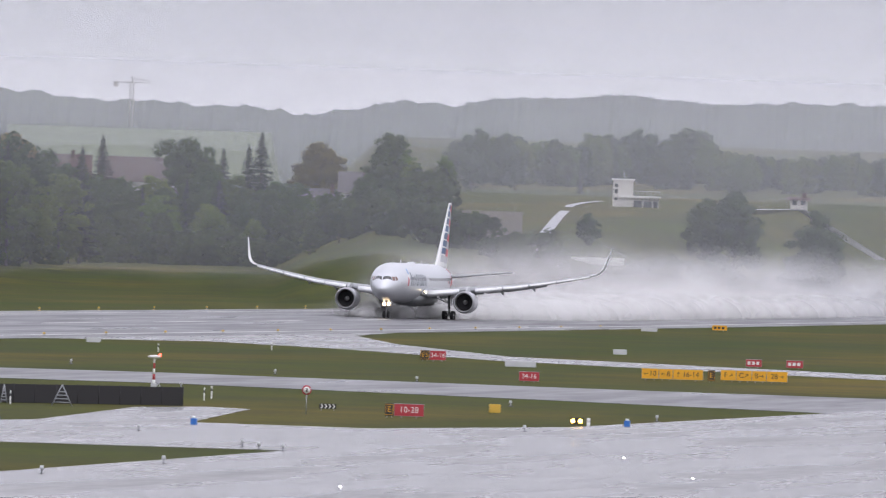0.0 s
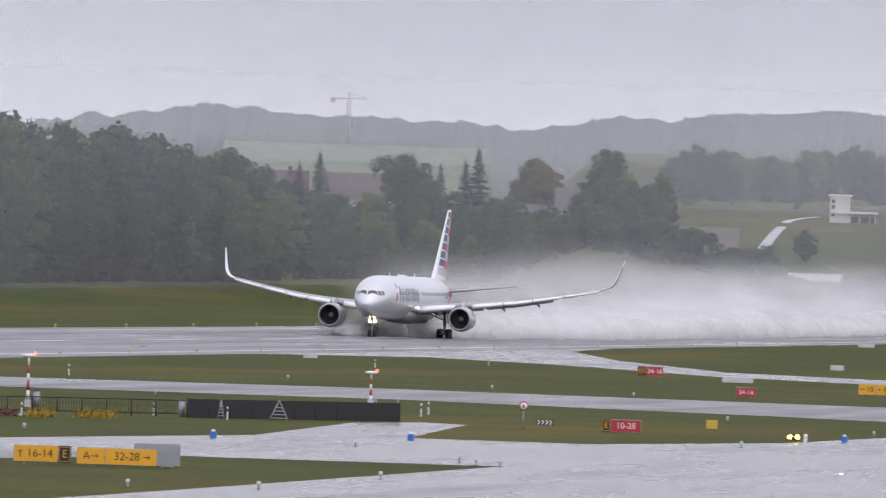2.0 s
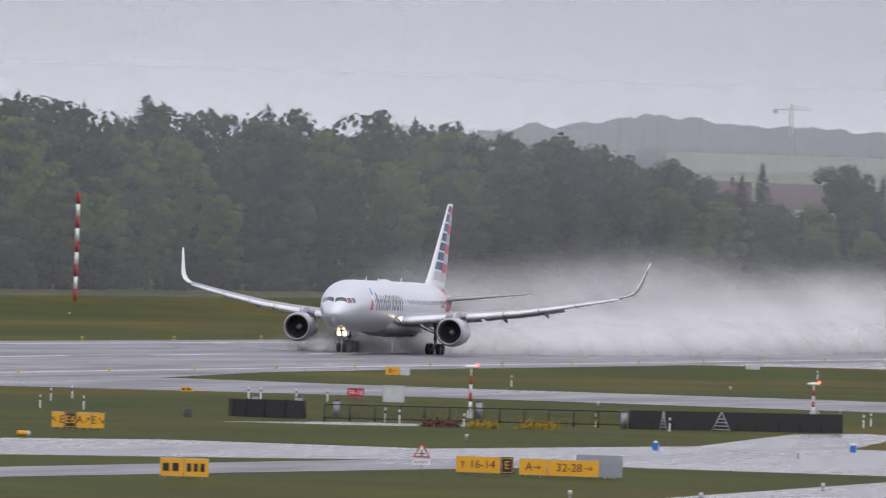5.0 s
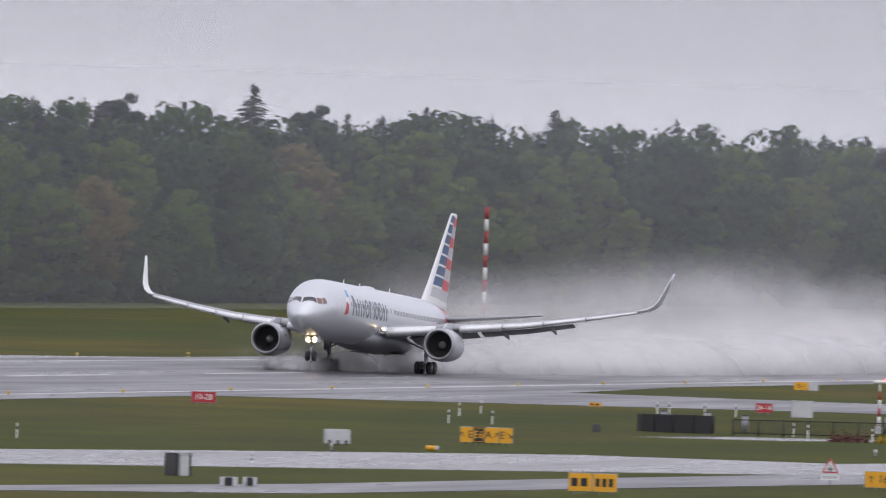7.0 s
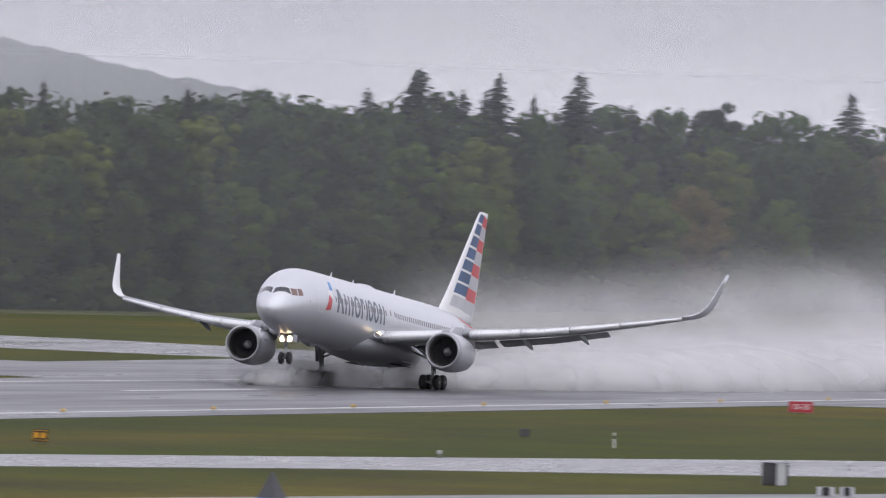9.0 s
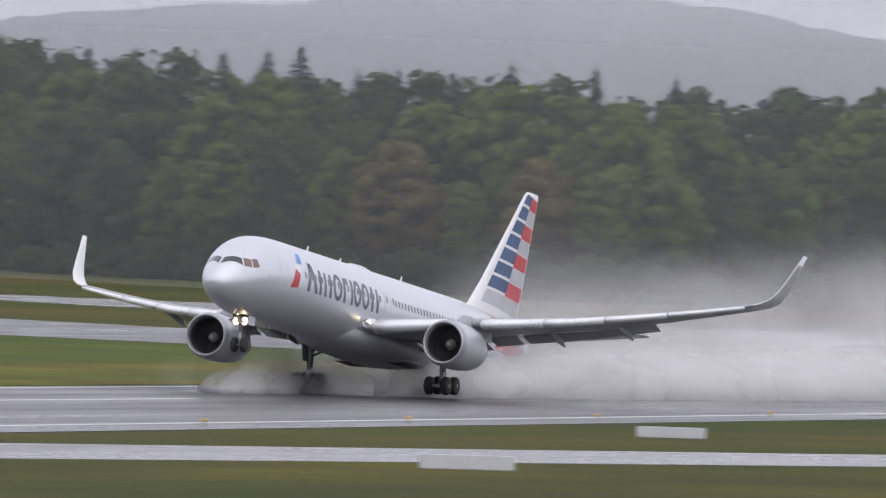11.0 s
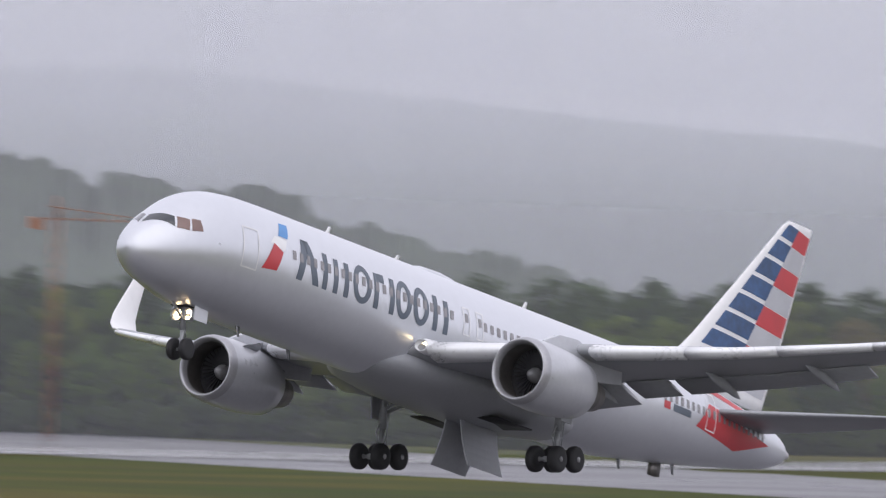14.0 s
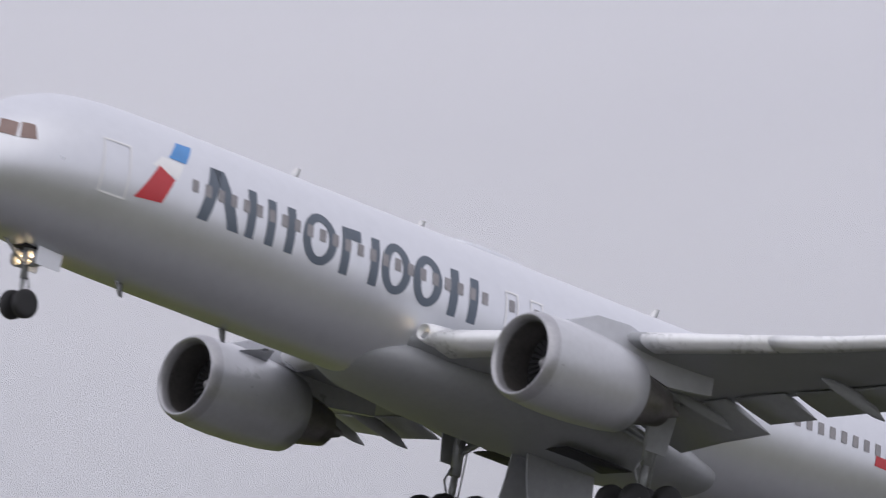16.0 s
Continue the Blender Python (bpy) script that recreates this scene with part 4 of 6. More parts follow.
BARK = material("bark", (0.06, 0.05, 0.042), 0.9, vary=0.3, scale=1, fine=6, bump=0.4)
LEAF_A = foliage("spring_leaves", (0.066, 0.108, 0.018), (0.096, 0.122, 0.021))
LEAF_B = foliage("dark_leaves", (0.036, 0.064, 0.020), (0.054, 0.077, 0.021))
LEAF_C = foliage("young_brownish_leaves", (0.135, 0.108, 0.036), (0.100, 0.088, 0.032))
LEAF_IN = foliage("inner_wood_leaves", (0.040, 0.064, 0.021), (0.040, 0.064, 0.021), None)
NEEDLE = foliage("needles", (0.018, 0.026, 0.018), (0.026, 0.036, 0.024))

KINDS = []
for k, (h, w, mat, lab) in enumerate(((20, 11, LEAF_A, "broadleaf tree in fresh green leaf"), (22, 12, LEAF_B, "broadleaf tree in dark green leaf"), (19, 12, LEAF_C, "broadleaf tree in brownish spring leaf"),
                                      (23, 10, LEAF_A, "tall broadleaf tree in fresh leaf"), (21, 13, LEAF_B, "wide dark broadleaf tree"))):
    KINDS.append(tree_kind("tree", lab + " at the wood's edge", "tree", "trees of the wood's edge", 10 + k, h, w, h * .05, 150, 0.30, mat, 'oval', 62))
SPRUCE = [tree_kind("spruce", "dark spruce rising over the wood", "tree", "spruces", 30 + k, 24, 10.5 - 2.0 * k, 3, 0, 0.62, NEEDLE, "cone") for k in range(2)]
PINE = tree_kind("pine", "tall dark pine with a loose crown", "tree", "pines", 40, 24, 7.5, 9, 80, 0.34, NEEDLE, "oval", 40)
LEAF_SHRUB = foliage("shrub_leaves", (0.034, 0.056, 0.020), (0.050, 0.070, 0.022), 2.0)
# Darker leaf copy: the near trees' shade is put into its colour.
LEAF_D = foliage("shaded_leaves", (0.022, 0.030, 0.014), (0.030, 0.038, 0.016))
DARKTREE = tree_kind("tree", "dark broadleaf tree near the field's end", "tree", "near dark trees", 47, 22, 13, 1, 150, 0.30, LEAF_D, "oval", 62)
SHRUB = tree_kind("shrub", "low dark shrub at the wood's foot", "shrub", "shrubs", 50, 6, 9, -0.6, 70, 0.34, LEAF_SHRUB)
for q, at in zip(KINDS + SPRUCE + [PINE, SHRUB, DARKTREE], (-58.0, -58.6, -59.2, -59.8, -60.4, -57, -56.4, -55.8, -55.2, -61)):
    q.matrix_basis = Matrix.Translation(spot(at, edge(at)[0] + 20))


def plant(kind, turn, dist, height, base_h, rng, dz=-0.3):
    s = height / base_h
    m = Matrix.Translation(spot(turn, dist, dz)) @ Matrix.Rotation(rng.uniform(0, 6.28), 4, "Z")
    ob = copy_thing(kind, m)
    ob.scale = (s * rng.uniform(.9, 1.2), s * rng.uniform(.9, 1.2), s)
    return ob


def build_forest():
    rng = random.Random(7)
    hk = (20, 22, 19, 23, 21)
    for off, gain, step in ((0, .66, 7.6), (15, .92, 8.6)):
        turn = -39.0
        while turn < -10.95:
            df, zf, h = edge(turn)
            turn += math.degrees(step * rng.uniform(.75, 1.25) / df)
            k = rng.choices(range(5), (4, 4, 0 if turn > -15.2 else 1.2 if noise.noise((turn * 1.1, 3, 0)) < .08 else 5, 3, 3))[0]
            plant(KINDS[k], turn, df + off + rng.uniform(-5, 5), h * gain * rng.uniform(.82, 1.1), hk[k], rng)
    # the inner wood, too deep to tell its trees apart
    verts, faces, src = [], [], next(c for c in KINDS[1].children if c.name.startswith('crown')).data
    co = np.empty(len(src.vertices) * 3)
    src.vertices.foreach_get("co", co)
    co = co.reshape(-1, 4, 3)
    rows = []
    for back, gap, count, grow, tall in ((34, 6.5, 2400, 1.25, .95), (64, 8.0, 1800, 1.4, .98)):
        turn = -53.0
        while turn < -11.1:
            df, zf, h = edge(turn)
            turn += math.degrees(gap * rng.uniform(.75, 1.25) / df)
            s = h * rng.uniform(.93, 1.10) * tall / 22
            pick = co[np.random.default_rng(int(turn * 1000) % 9999).choice(len(co), count, replace=False)]
            a = rng.uniform(0, 6.28)
            rot = np.array([[math.cos(a), -math.sin(a), 0], [math.sin(a), math.cos(a), 0], [0, 0, 1]])
            mid = pick.mean(axis=1, keepdims=True)
            rows.append((mid + (pick - mid) * grow) @ rot.T * s + np.array(spot(turn, df + back + rng.uniform(-8, 8))))
    allv = np.concatenate(rows).reshape(-1, 3)
    me = bpy.data.meshes.new("inner_wood")
    me.vertices.add(len(allv))
    me.vertices.foreach_set("co", allv.ravel())
    nq = len(allv) // 4
    me.loops.add(nq * 4)
    me.loops.foreach_set("vertex_index", np.arange(nq * 4))
    me.polygons.add(nq)
    me.polygons.foreach_set("loop_start", np.arange(nq) * 4)
    me.update(calc_edges=True)
    me.materials.append(LEAF_IN)
    tagged(new("inner_wood", me), "dark broadleaf wood behind the first trees", "forest", kind="stuff")
    turn = -50.0
    while turn < -11.3:
        df, zf, h = edge(turn)
        belt = -29.6 < turn < -25.2
        turn += math.degrees(rng.uniform(3, 6.5 if belt else 14) / df)
        if belt or noise.noise((turn * .9, 0, 1)) > -.3:
            k = rng.choices((0, 1, 2), (5, 5, .5))[0]
            plant((SPRUCE + [PINE])[k], turn, df + rng.uniform(30, 60), h * rng.uniform(.96, 1.13), 24, rng)
    # the conifers that stand out over the wood: bearing and height of the top above eye level, in degrees
    for turn, up, wide in ((-14.451, .59, 0), (-13.995, .557, 1), (-13.50, .519, 1), (-13.30, .50, 0), (-14.779, .52, 1), (-15.28, .53, 0), (-15.20, .51, 0), (-15.90, .666, 0), (-16.27, .54, 1), (-16.607, .564, 0),
                           (-16.64, .55, 1), (-16.959, .563, 1), (-16.93, .54, 0), (-17.202, .714, 0), (-17.24, .62, 0), (-17.589, .696, 0), (-17.65, .60, 1), (-17.759, .611, 1), (-17.966, .713, 0), (-17.99, .70, 1), (-18.214, .607, 0)):
        dist = edge(turn)[0] + 26
        tall = EYE.z + dist * math.tan(radians(up)) - land(turn, dist)
        ob = plant(SPRUCE[wide], turn, dist, tall, 24, rng)
        ob.scale = (ob.scale.x * 1.5, ob.scale.y * 1.5, ob.scale.z)
    turn = -38.0
    while turn < -8:
        df, zf, h = edge(turn)
        turn += math.degrees(rng.uniform(3.5, 7.5) / df)
        plant(SHRUB, turn, df - rng.uniform(2, 9), rng.uniform(3.5, 7.0 if turn < -11.3 else 9), 6, rng)


build_forest()


# ---- far ridges, and sheets that stand in for haze ----
def ridge(name, rows, dist, depth, label, seed, bumps=6.0, base=-20):
    """A wooded ridge: a real slope with an uneven tree-top line."""
    bm, rows = bmesh.new(), np.array(rows)
    rng = np.random.default_rng(seed)
    turns = np.arange(rows[0, 0], rows[-1, 0], 0.02)
    cols = []
    for t in turns:
        z = float(np.interp(t, rows[:, 0], rows[:, 1]))
        j = bumps * (0.25 * rng.uniform() + noise.noise((t * 9, seed, 0)) * .7 + noise.noise((t * 2.3, seed, 5)) + .22 * noise.noise((t * 34, seed, 2)))
        col = []
        for k, u in enumerate((0, .3, .55, .75, .9, 1.0)):
            p = EYE + toward(east(t)) * (dist + depth * u)
            col.append(bm.verts.new((p.x, p.y, base + (z - base) * (u ** .8) + j * (u if k > 2 else 0) * (1 if k == 5 else rng.uniform(.3, 1.3)))))
        cols.append(col)
    for a, b in zip(cols, cols[1:]):
        for k in range(5):
            bm.faces.new((a[k], a[k + 1], b[k + 1], b[k]))
    tagged(part(name, bm, HILLGREEN, smooth=False), label, "hill", kind="structure")


HILLGREEN = material("wooded_hillside", (0.040, 0.055, 0.035), 0.95, vary=0.5, scale=0.012, fine=0.09)
ridge("backdrop_ridge_near", [(-14, 36), (-12.9, 51), (-12.3, 55), (-12.0, 53), (-11.4, 52), (-11.0, 51), (-10.85, 49), (-10.5, 55), (-9.5, 59), (-8.3, 59), (-6, 60)], 4000, 300, "wooded ridge in rain haze", 3, 3.5)
ridge("backdrop_hill_far", [(-17.5, 20), (-18.2, 50), (-18.6, 57), (-19.7, 74), (-20.6, 88), (-21.4, 92), (-23.0, 84), (-24.8, 70), (-27.2, 78), (-28.6, 74), (-30, 92), (-33, 108), (-35.2, 122), (-37.5, 112), (-41, 120), (-46.3, 172), (-52, 190)][::-1], 4400, 330, "dim wooded mountain in low cloud", 5, 2.0)


ridge("backdrop_hill_west", [(-52, 185), (-48, 172), (-46.5, 160), (-45.5, 149), (-44.7, 134), (-43.6, 100), (-42.6, 60)], 3900, 330, "dim wooded hill under low cloud", 9, 2.0)
ridge("backdrop_wooded_spur", [(-31, 12), (-33, 30), (-34.5, 45), (-36.5, 58), (-38.5, 48), (-41, 36), (-44, 20)][::-1], 2500, 160, "wooded spur behind the airfield in haze", 8, 5.0, -5)


# Distance haze and cloud are put in as pale see-through sheets before the hills.
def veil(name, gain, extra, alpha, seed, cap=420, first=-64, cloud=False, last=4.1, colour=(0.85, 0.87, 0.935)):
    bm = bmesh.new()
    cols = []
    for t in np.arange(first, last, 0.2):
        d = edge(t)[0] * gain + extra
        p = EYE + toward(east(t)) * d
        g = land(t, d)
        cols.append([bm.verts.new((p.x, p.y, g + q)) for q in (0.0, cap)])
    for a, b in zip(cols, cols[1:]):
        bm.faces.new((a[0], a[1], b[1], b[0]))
    tagged(part(name, bm, mist("low_cloud", alpha, 0, 1, 42, 112, colour=(0.92, 0.92, 0.96), radial="height") if cloud else mist("distance_haze_" + str(seed), alpha, 1, 1, 110 if last < 0 else 70, 190, colour=colour, radial="height")), "pale translucent sheet standing in for distance haze", "mist", kind="structure")


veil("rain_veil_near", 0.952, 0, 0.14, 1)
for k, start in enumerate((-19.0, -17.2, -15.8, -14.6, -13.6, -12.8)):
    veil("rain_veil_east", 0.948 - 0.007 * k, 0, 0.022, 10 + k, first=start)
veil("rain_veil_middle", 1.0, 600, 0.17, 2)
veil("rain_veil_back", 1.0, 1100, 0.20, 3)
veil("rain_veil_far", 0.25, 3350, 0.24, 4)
# Extra blue sheets tint the far hills the way haze would.
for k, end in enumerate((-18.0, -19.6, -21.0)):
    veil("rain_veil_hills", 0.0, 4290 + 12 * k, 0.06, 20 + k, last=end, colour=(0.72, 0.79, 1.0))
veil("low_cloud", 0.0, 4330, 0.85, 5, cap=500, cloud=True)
# ---- signs and small things of the airfield ----
SIGNYELLOW = material("sign_yellow", (0.80, 0.40, 0.02), 0.45, vary=0.08, scale=1, fine=8)
SIGNRED = material("sign_red", (0.42, 0.03, 0.045), 0.45, vary=0.08)
SIGNBLACK = material("sign_black", (0.02, 0.02, 0.022), 0.45, vary=0.1)
SIGNWHITE = material("sign_white", (0.80, 0.80, 0.78), 0.45, vary=0.06)
GALVANISED = material("galvanised_steel", (0.34, 0.35, 0.38), 0.45, metal=0.4, vary=0.15)
DARKFENCE = material("dark_fence_panel", (0.022, 0.021, 0.024), 0.7, vary=0.3, scale=1, fine=8)
CABINETWHITE = material("cabinet_white", (0.56, 0.57, 0.59), 0.5, vary=0.1)
CABINETGREY = material("cabinet_grey", (0.07, 0.07, 0.075), 0.55, vary=0.2)
POSTRED = material("post_red", (0.36, 0.03, 0.035), 0.5, vary=0.12)
LIGHTBODY = material("light_body_amber", (0.62, 0.40, 0.06), 0.4, vary=0.1)
SIGNALBLUE = material("marker_blue", (0.03, 0.16, 0.50), 0.45, vary=0.1)
AMBER = material("amber_lamp", (1.0, 0.55, 0.08), 0.3, vary=0, emit=14)
REDLAMP = material("red_lamp", (1.0, 0.08, 0.05), 0.3, vary=0, emit=6)
WHITELAMP = material("white_field_lamp", (1.0, 1.0, 0.98), 0.3, vary=0, emit=10)
FLOWERYELLOW = material("yellow_flowers", (0.30, 0.19, 0.015), 0.8, vary=0.3, scale=3, fine=15)
FLOWERRED = material("red_flowers", (0.10, 0.035, 0.03), 0.8, vary=0.35, scale=3, fine=15)


def facing(x, y):
    """The turn by which a thing at (x, y) shows its front to the camera."""
    return math.degrees(math.atan2(y - EYE.y, x - EYE.x)) - 90


def lettering(parent, words, size, x, y, z, mat):
    cu = bpy.data.curves.new("lettering", "FONT")
    cu.body, cu.size, cu.align_x, cu.align_y, cu.extrude = words, size, "CENTER", "CENTER", 0.004
    tmp = new("lettering_curve", cu)
    me = bpy.data.meshes.new_from_object(tmp)
    bpy.data.objects.remove(tmp)
    me.materials.clear()
    me.materials.append(mat)
    ob = new("lettering", me)
    ob.parent = parent
    ob.matrix_basis = pose(x, y, z, 90, 0, 0)
    return ob


def arrow(parent, turn, size, x, y, z, mat):
    """A flat arrow; turn 0 points right, 90 up."""
    bm, s = bmesh.new(), size / 2
    box(bm, -s, s * .8, -.004, .004, -s * .11, s * .11)
    for q in (-1, 1):
        v = [bm.verts.new((px, -.005, q * pz)) for px, pz in ((s, 0), (s * .4, s * .6), (s * .2, s * .48), (s * .74, 0))]
        bm.faces.new(v)
    ob = part("arrow", bm, mat, parent, smooth=False)
    ob.matrix_basis = pose(x, y, z, 0, -turn, 0)


def bars(parent, x, y, z, w, h, mat, n=3):
    for i in range(n):
        part("bar", boxes((x - w / 2 + i * w / n + .03, x - w / 2 + (i + .72) * w / n, y - .004, y, z - h / 2, z + h / 2)), mat, parent, smooth=False)


def sign(x, y, panels, height, label, foot=0.12, depth=0.28):
    """A row of lit taxiway sign boxes. panels: (width, face, ink, content); content items: words, ('arrow', turn) or ('bars', n)."""
    top = thing("taxiway_sign", label, "sign", "airfield signs", (x, y, 0.0), facing(x, y))
    total = sum(p[0] for p in panels)
    u = -total / 2
    for w, face, ink, content in panels:
        bm = boxes((u + .01, u + w - .01, 0, depth, foot, foot + height))
        bmesh.ops.bevel(bm, geom=bm.edges[:], offset=0.015, segments=1, affect="EDGES")
        cab = part("sign_box", bm, GALVANISED if face is not SIGNBLACK else SIGNBLACK, top, smooth=False)
        part("face", boxes((u + .03, u + w - .03, -.008, 0.0, foot + .03, foot + height - .03)), face, cab, smooth=False)
        if face is SIGNBLACK and ink is SIGNYELLOW:
            for q in ((u + .05, u + w - .05, foot + .06, foot + .09), (u + .05, u + w - .05, foot + height - .09, foot + height - .06), (u + .05, u + .08, foot + .06, foot + height - .06), (u + w - .08, u + w - .05, foot + .06, foot + height - .06)):
                part("border", boxes((q[0], q[1], -.012, -.008, q[2], q[3])), SIGNYELLOW, cab, smooth=False)
        size, z = height * 0.62, foot + height / 2
        wide = [(.62 * size if isinstance(c, tuple) and c[0] == "arrow" else (w * .8 if isinstance(c, tuple) else len(c) * size * .56)) for c in content]
        gap = size * .18
        px = u + w / 2 - (sum(wide) + gap * (len(content) - 1)) / 2
        for c, cw in zip(content, wide):
            if isinstance(c, tuple) and c[0] == "arrow":
                arrow(cab, c[1], size * .7, px + cw / 2, -.014, z, ink)
            elif isinstance(c, tuple):
                bars(cab, px + cw / 2, -.010, z, cw, size * .7, ink, c[1])
            else:
                lettering(cab, c, size * 1.08, px + cw / 2, -.013, z, ink)
            px += cw + gap
        for q in (.25, .75):
            part("leg", tubes(((u + w * q, depth / 2, 0), (u + w * q, depth / 2, foot + .02), .04)), GALVANISED, top)
        u += w
    return top


Y, K, R, W_ = SIGNYELLOW, SIGNBLACK, SIGNRED, SIGNWHITE
sign(-638.9, 146.1, [(2.45, Y, K, (("arrow", 90), "16-14")), (.72, K, Y, ("E",))], .92, "yellow direction sign with black location panel on grass")
sign(-637.9, 150.5, [(1.55, Y, K, ("A", ("arrow", 0))), (2.85, Y, K, ("32-28", ("arrow", 0)))], .92, "long yellow direction sign with black letters on grass")
sign(-804.4, 149, [(.64, K, Y, ("E",)), (2.05, R, W_, ("10-28",))], .86, "red runway holding sign with black location panel")
sign(-1133.2, 93.6, [(.9, K, Y, ("E5",)), (1.6, R, W_, ("34-16",))], .92, "red runway sign with black and yellow panel")
sign(-1005.5, 124.2, [(1.75, R, W_, ("34-16",))], .82, "red runway sign with white numbers on grass")
sign(-1050, 129.7, [(1.55, Y, K, (("arrow", 180), "10")), (1.25, Y, K, (("arrow", 180), "8")), (2.7, Y, K, (("arrow", 90), "16-14"))], .95, "long yellow direction sign by the taxiway")
sign(-1050, 133.2, [(.68, K, Y, ("E",))], .95, "black location sign with yellow letter")
sign(-1057, 136, [(1.4, Y, K, ("F", ("arrow", 45))), (1.4, Y, K, ("C", ("arrow", 45))), (1.3, Y, K, ("B", ("arrow", 0))), (1.9, Y, K, ("28", ("arrow", 0)))], .95, "long yellow four-panel direction sign")
sign(-1576.4, 55, [(2.0, Y, K, (("bars", 3),))], .72, "small far yellow sign beside the runway")
sign(-1039.5, 47, [(1.3, Y, K, ("B", ("arrow", 0))), (.9, CABINETWHITE, CABINETWHITE, ())], .75, "yellow direction sign with pale side panel")
sign(-897.3, 77.1, [(1.32, R, W_, ("34-16",))], .76, "red runway sign behind the fence")
sign(-727.5, 99.7, [(.82, Y, K, (("arrow", 135), "E")), (.75, K, Y, ("E6",)), (.92, Y, K, ("A", ("arrow", 45))), (.85, Y, K, ("E", ("arrow", -45)))], 1.0, "four-panel yellow and black taxiway sign on grass")
sign(-600, 139, [(1.25, Y, K, (("bars", 2),)), (1.3, Y, K, (("bars", 3),))], .98, "yellow sign seen at an angle, writing unreadable", .16)
sign(-844, 47.5, [(1.83, R, W_, ("10-28",))], .85, "red runway sign with white numbers at the runway")
sign(-638, 62.2, [(.9, K, Y, (("bars", 2),))], .70, "small black sign with yellow writing")
sign(-838, -38, [(1.87, R, W_, ("10-28",))], .62, "faint red sign beyond the runway")
sign(-1169.1, 119.5, [(1.6, R, W_, (("bars", 3),))], .75, "red sign partly behind another")
sign(-1171, 123.3, [(1.7, R, W_, (("bars", 3),))], .75, "red sign partly behind another")
sign(-901.5, 62.6, [(1.0, Y, K, (("bars", 2),))], .36, "low flat orange marker board", 0.05)


def back_panel(x, y, w, h):
    top = thing("sign_back", "plain grey back of a sign box", "sign", "sign backs", (x, y, 0), facing(x, y))
    part("sheet", boxes((-w / 2, w / 2, 0, .14, .08, h)), GALVANISED, top, smooth=False)
    for q in (-.35, .35):
        part("leg", tubes(((w * q, .07, 0), (w * q, .07, .1), .04)), GALVANISED, top)


back_panel(-641.8, 151.9, 2.55, 1.28)
back_panel(-639.8, 152.9, .75, 1.0)


def cabinet(x, y, w, d, h, mat, label, lid=True, feet=0, stripes=0):
    top = thing("equipment_cabinet", label, "cabinet", "cabinets", (x, y, 0), facing(x, y) + 8)
    bm = boxes((-w / 2, w / 2, 0, d, .06 if feet else 0, h))
    bmesh.ops.bevel(bm, geom=bm.edges[:], offset=min(.04, h * .08), segments=2, affect="EDGES")
    part("body", bm, mat, top, smooth=False)
    if lid:
        part("lid", boxes((-w / 2 - .03, w / 2 + .03, -.03, d + .03, h, h + .05)), mat, top, smooth=False)
        part("door_panel", boxes((-w * .42, -.02, -.012, 0, h * .15, h * .88), (.02, w * .42, -.012, 0, h * .15, h * .88)), mat, top, smooth=False)
    for i in range(feet):
        u = -w / 2 + (i + .5) * w / feet
        part("foot", boxes((u - .1, u + .1, -.02, .1, 0, .28)), CABINETGREY, top, smooth=False)
    for i in range(stripes):
        u = -w / 2 + (i * 2 + .5) * w / (stripes * 2)
        part("stripe", boxes((u, u + w / (stripes * 2.2), -.01, 0, .02, h - .02)), SIGNBLACK, top, smooth=False)
    return top


cabinet(-887.3, 82.5, 1.6, .6, 1.25, CABINETWHITE, "pale grey electrical cabinet on grass")
cabinet(-709.5, 95, 1.55, .8, .95, CABINETWHITE, "white box with dark feet on grass", False, 3)
cabinet(-607.5, 114.5, 1.35, .8, 1.15, CABINETGREY, "dark grey cabinet with pale side")
# Added box that gives the dark cabinet its pale side.
cabinet(-606.9, 115.0, .45, .78, 1.12, CABINETWHITE, "pale side of the dark cabinet, built as its own box")
for q in ((-587.5, 123.0, .9), (-589, 123.7, .72)):
    cabinet(q[0], q[1], q[2], .3, .48, CABINETWHITE, "low black and white striped block", False, 0, 1)
for x, y, w, h in ((-1112.1, 105.7, 2.9, .55), (-1250.2, 93.3, 1.4, .55), (-1539.5, 51.3, 2.1, .5), (-1194.5, 47.8, 1.4, .5), (-627, 52, 3.85, .62), (-537, 75.8, 4.6, .7), (-565, -36, 4.4, .6), (-591, -38, 1.7, .55)):
    cabinet(x, y, w, .6, h, CABINETWHITE, "long low white equipment box on grass", False)
cabinet(-839.9, 149.3, .8, .5, .62, LIGHTBODY, "small orange box on grass", False)
cabinet(-790, 91, .5, .5, .55, CABINETGREY, "small dark box on grass", False)
cabinet(-716, 66.5, .62, .4, .5, CABINETGREY, "small dark box on mown grass", False)


def banded_post(x, y, h, r=.05, n=5, label="white marker post on grass", mats=None, z=0.0, name="marker_post"):
    top = thing(name, label, "post", "marker posts", (x, y, z))
    for i in range(n):
        mat = (mats or (SIGNWHITE, SIGNWHITE, SIGNWHITE, CABINETGREY))[i % len(mats or (0, 0, 0, 0))]
        part("band", tubes(((0, 0, h * i / n), (0, 0, h * (i + 1) / n), r, r, 10)), mat, top)
    return top


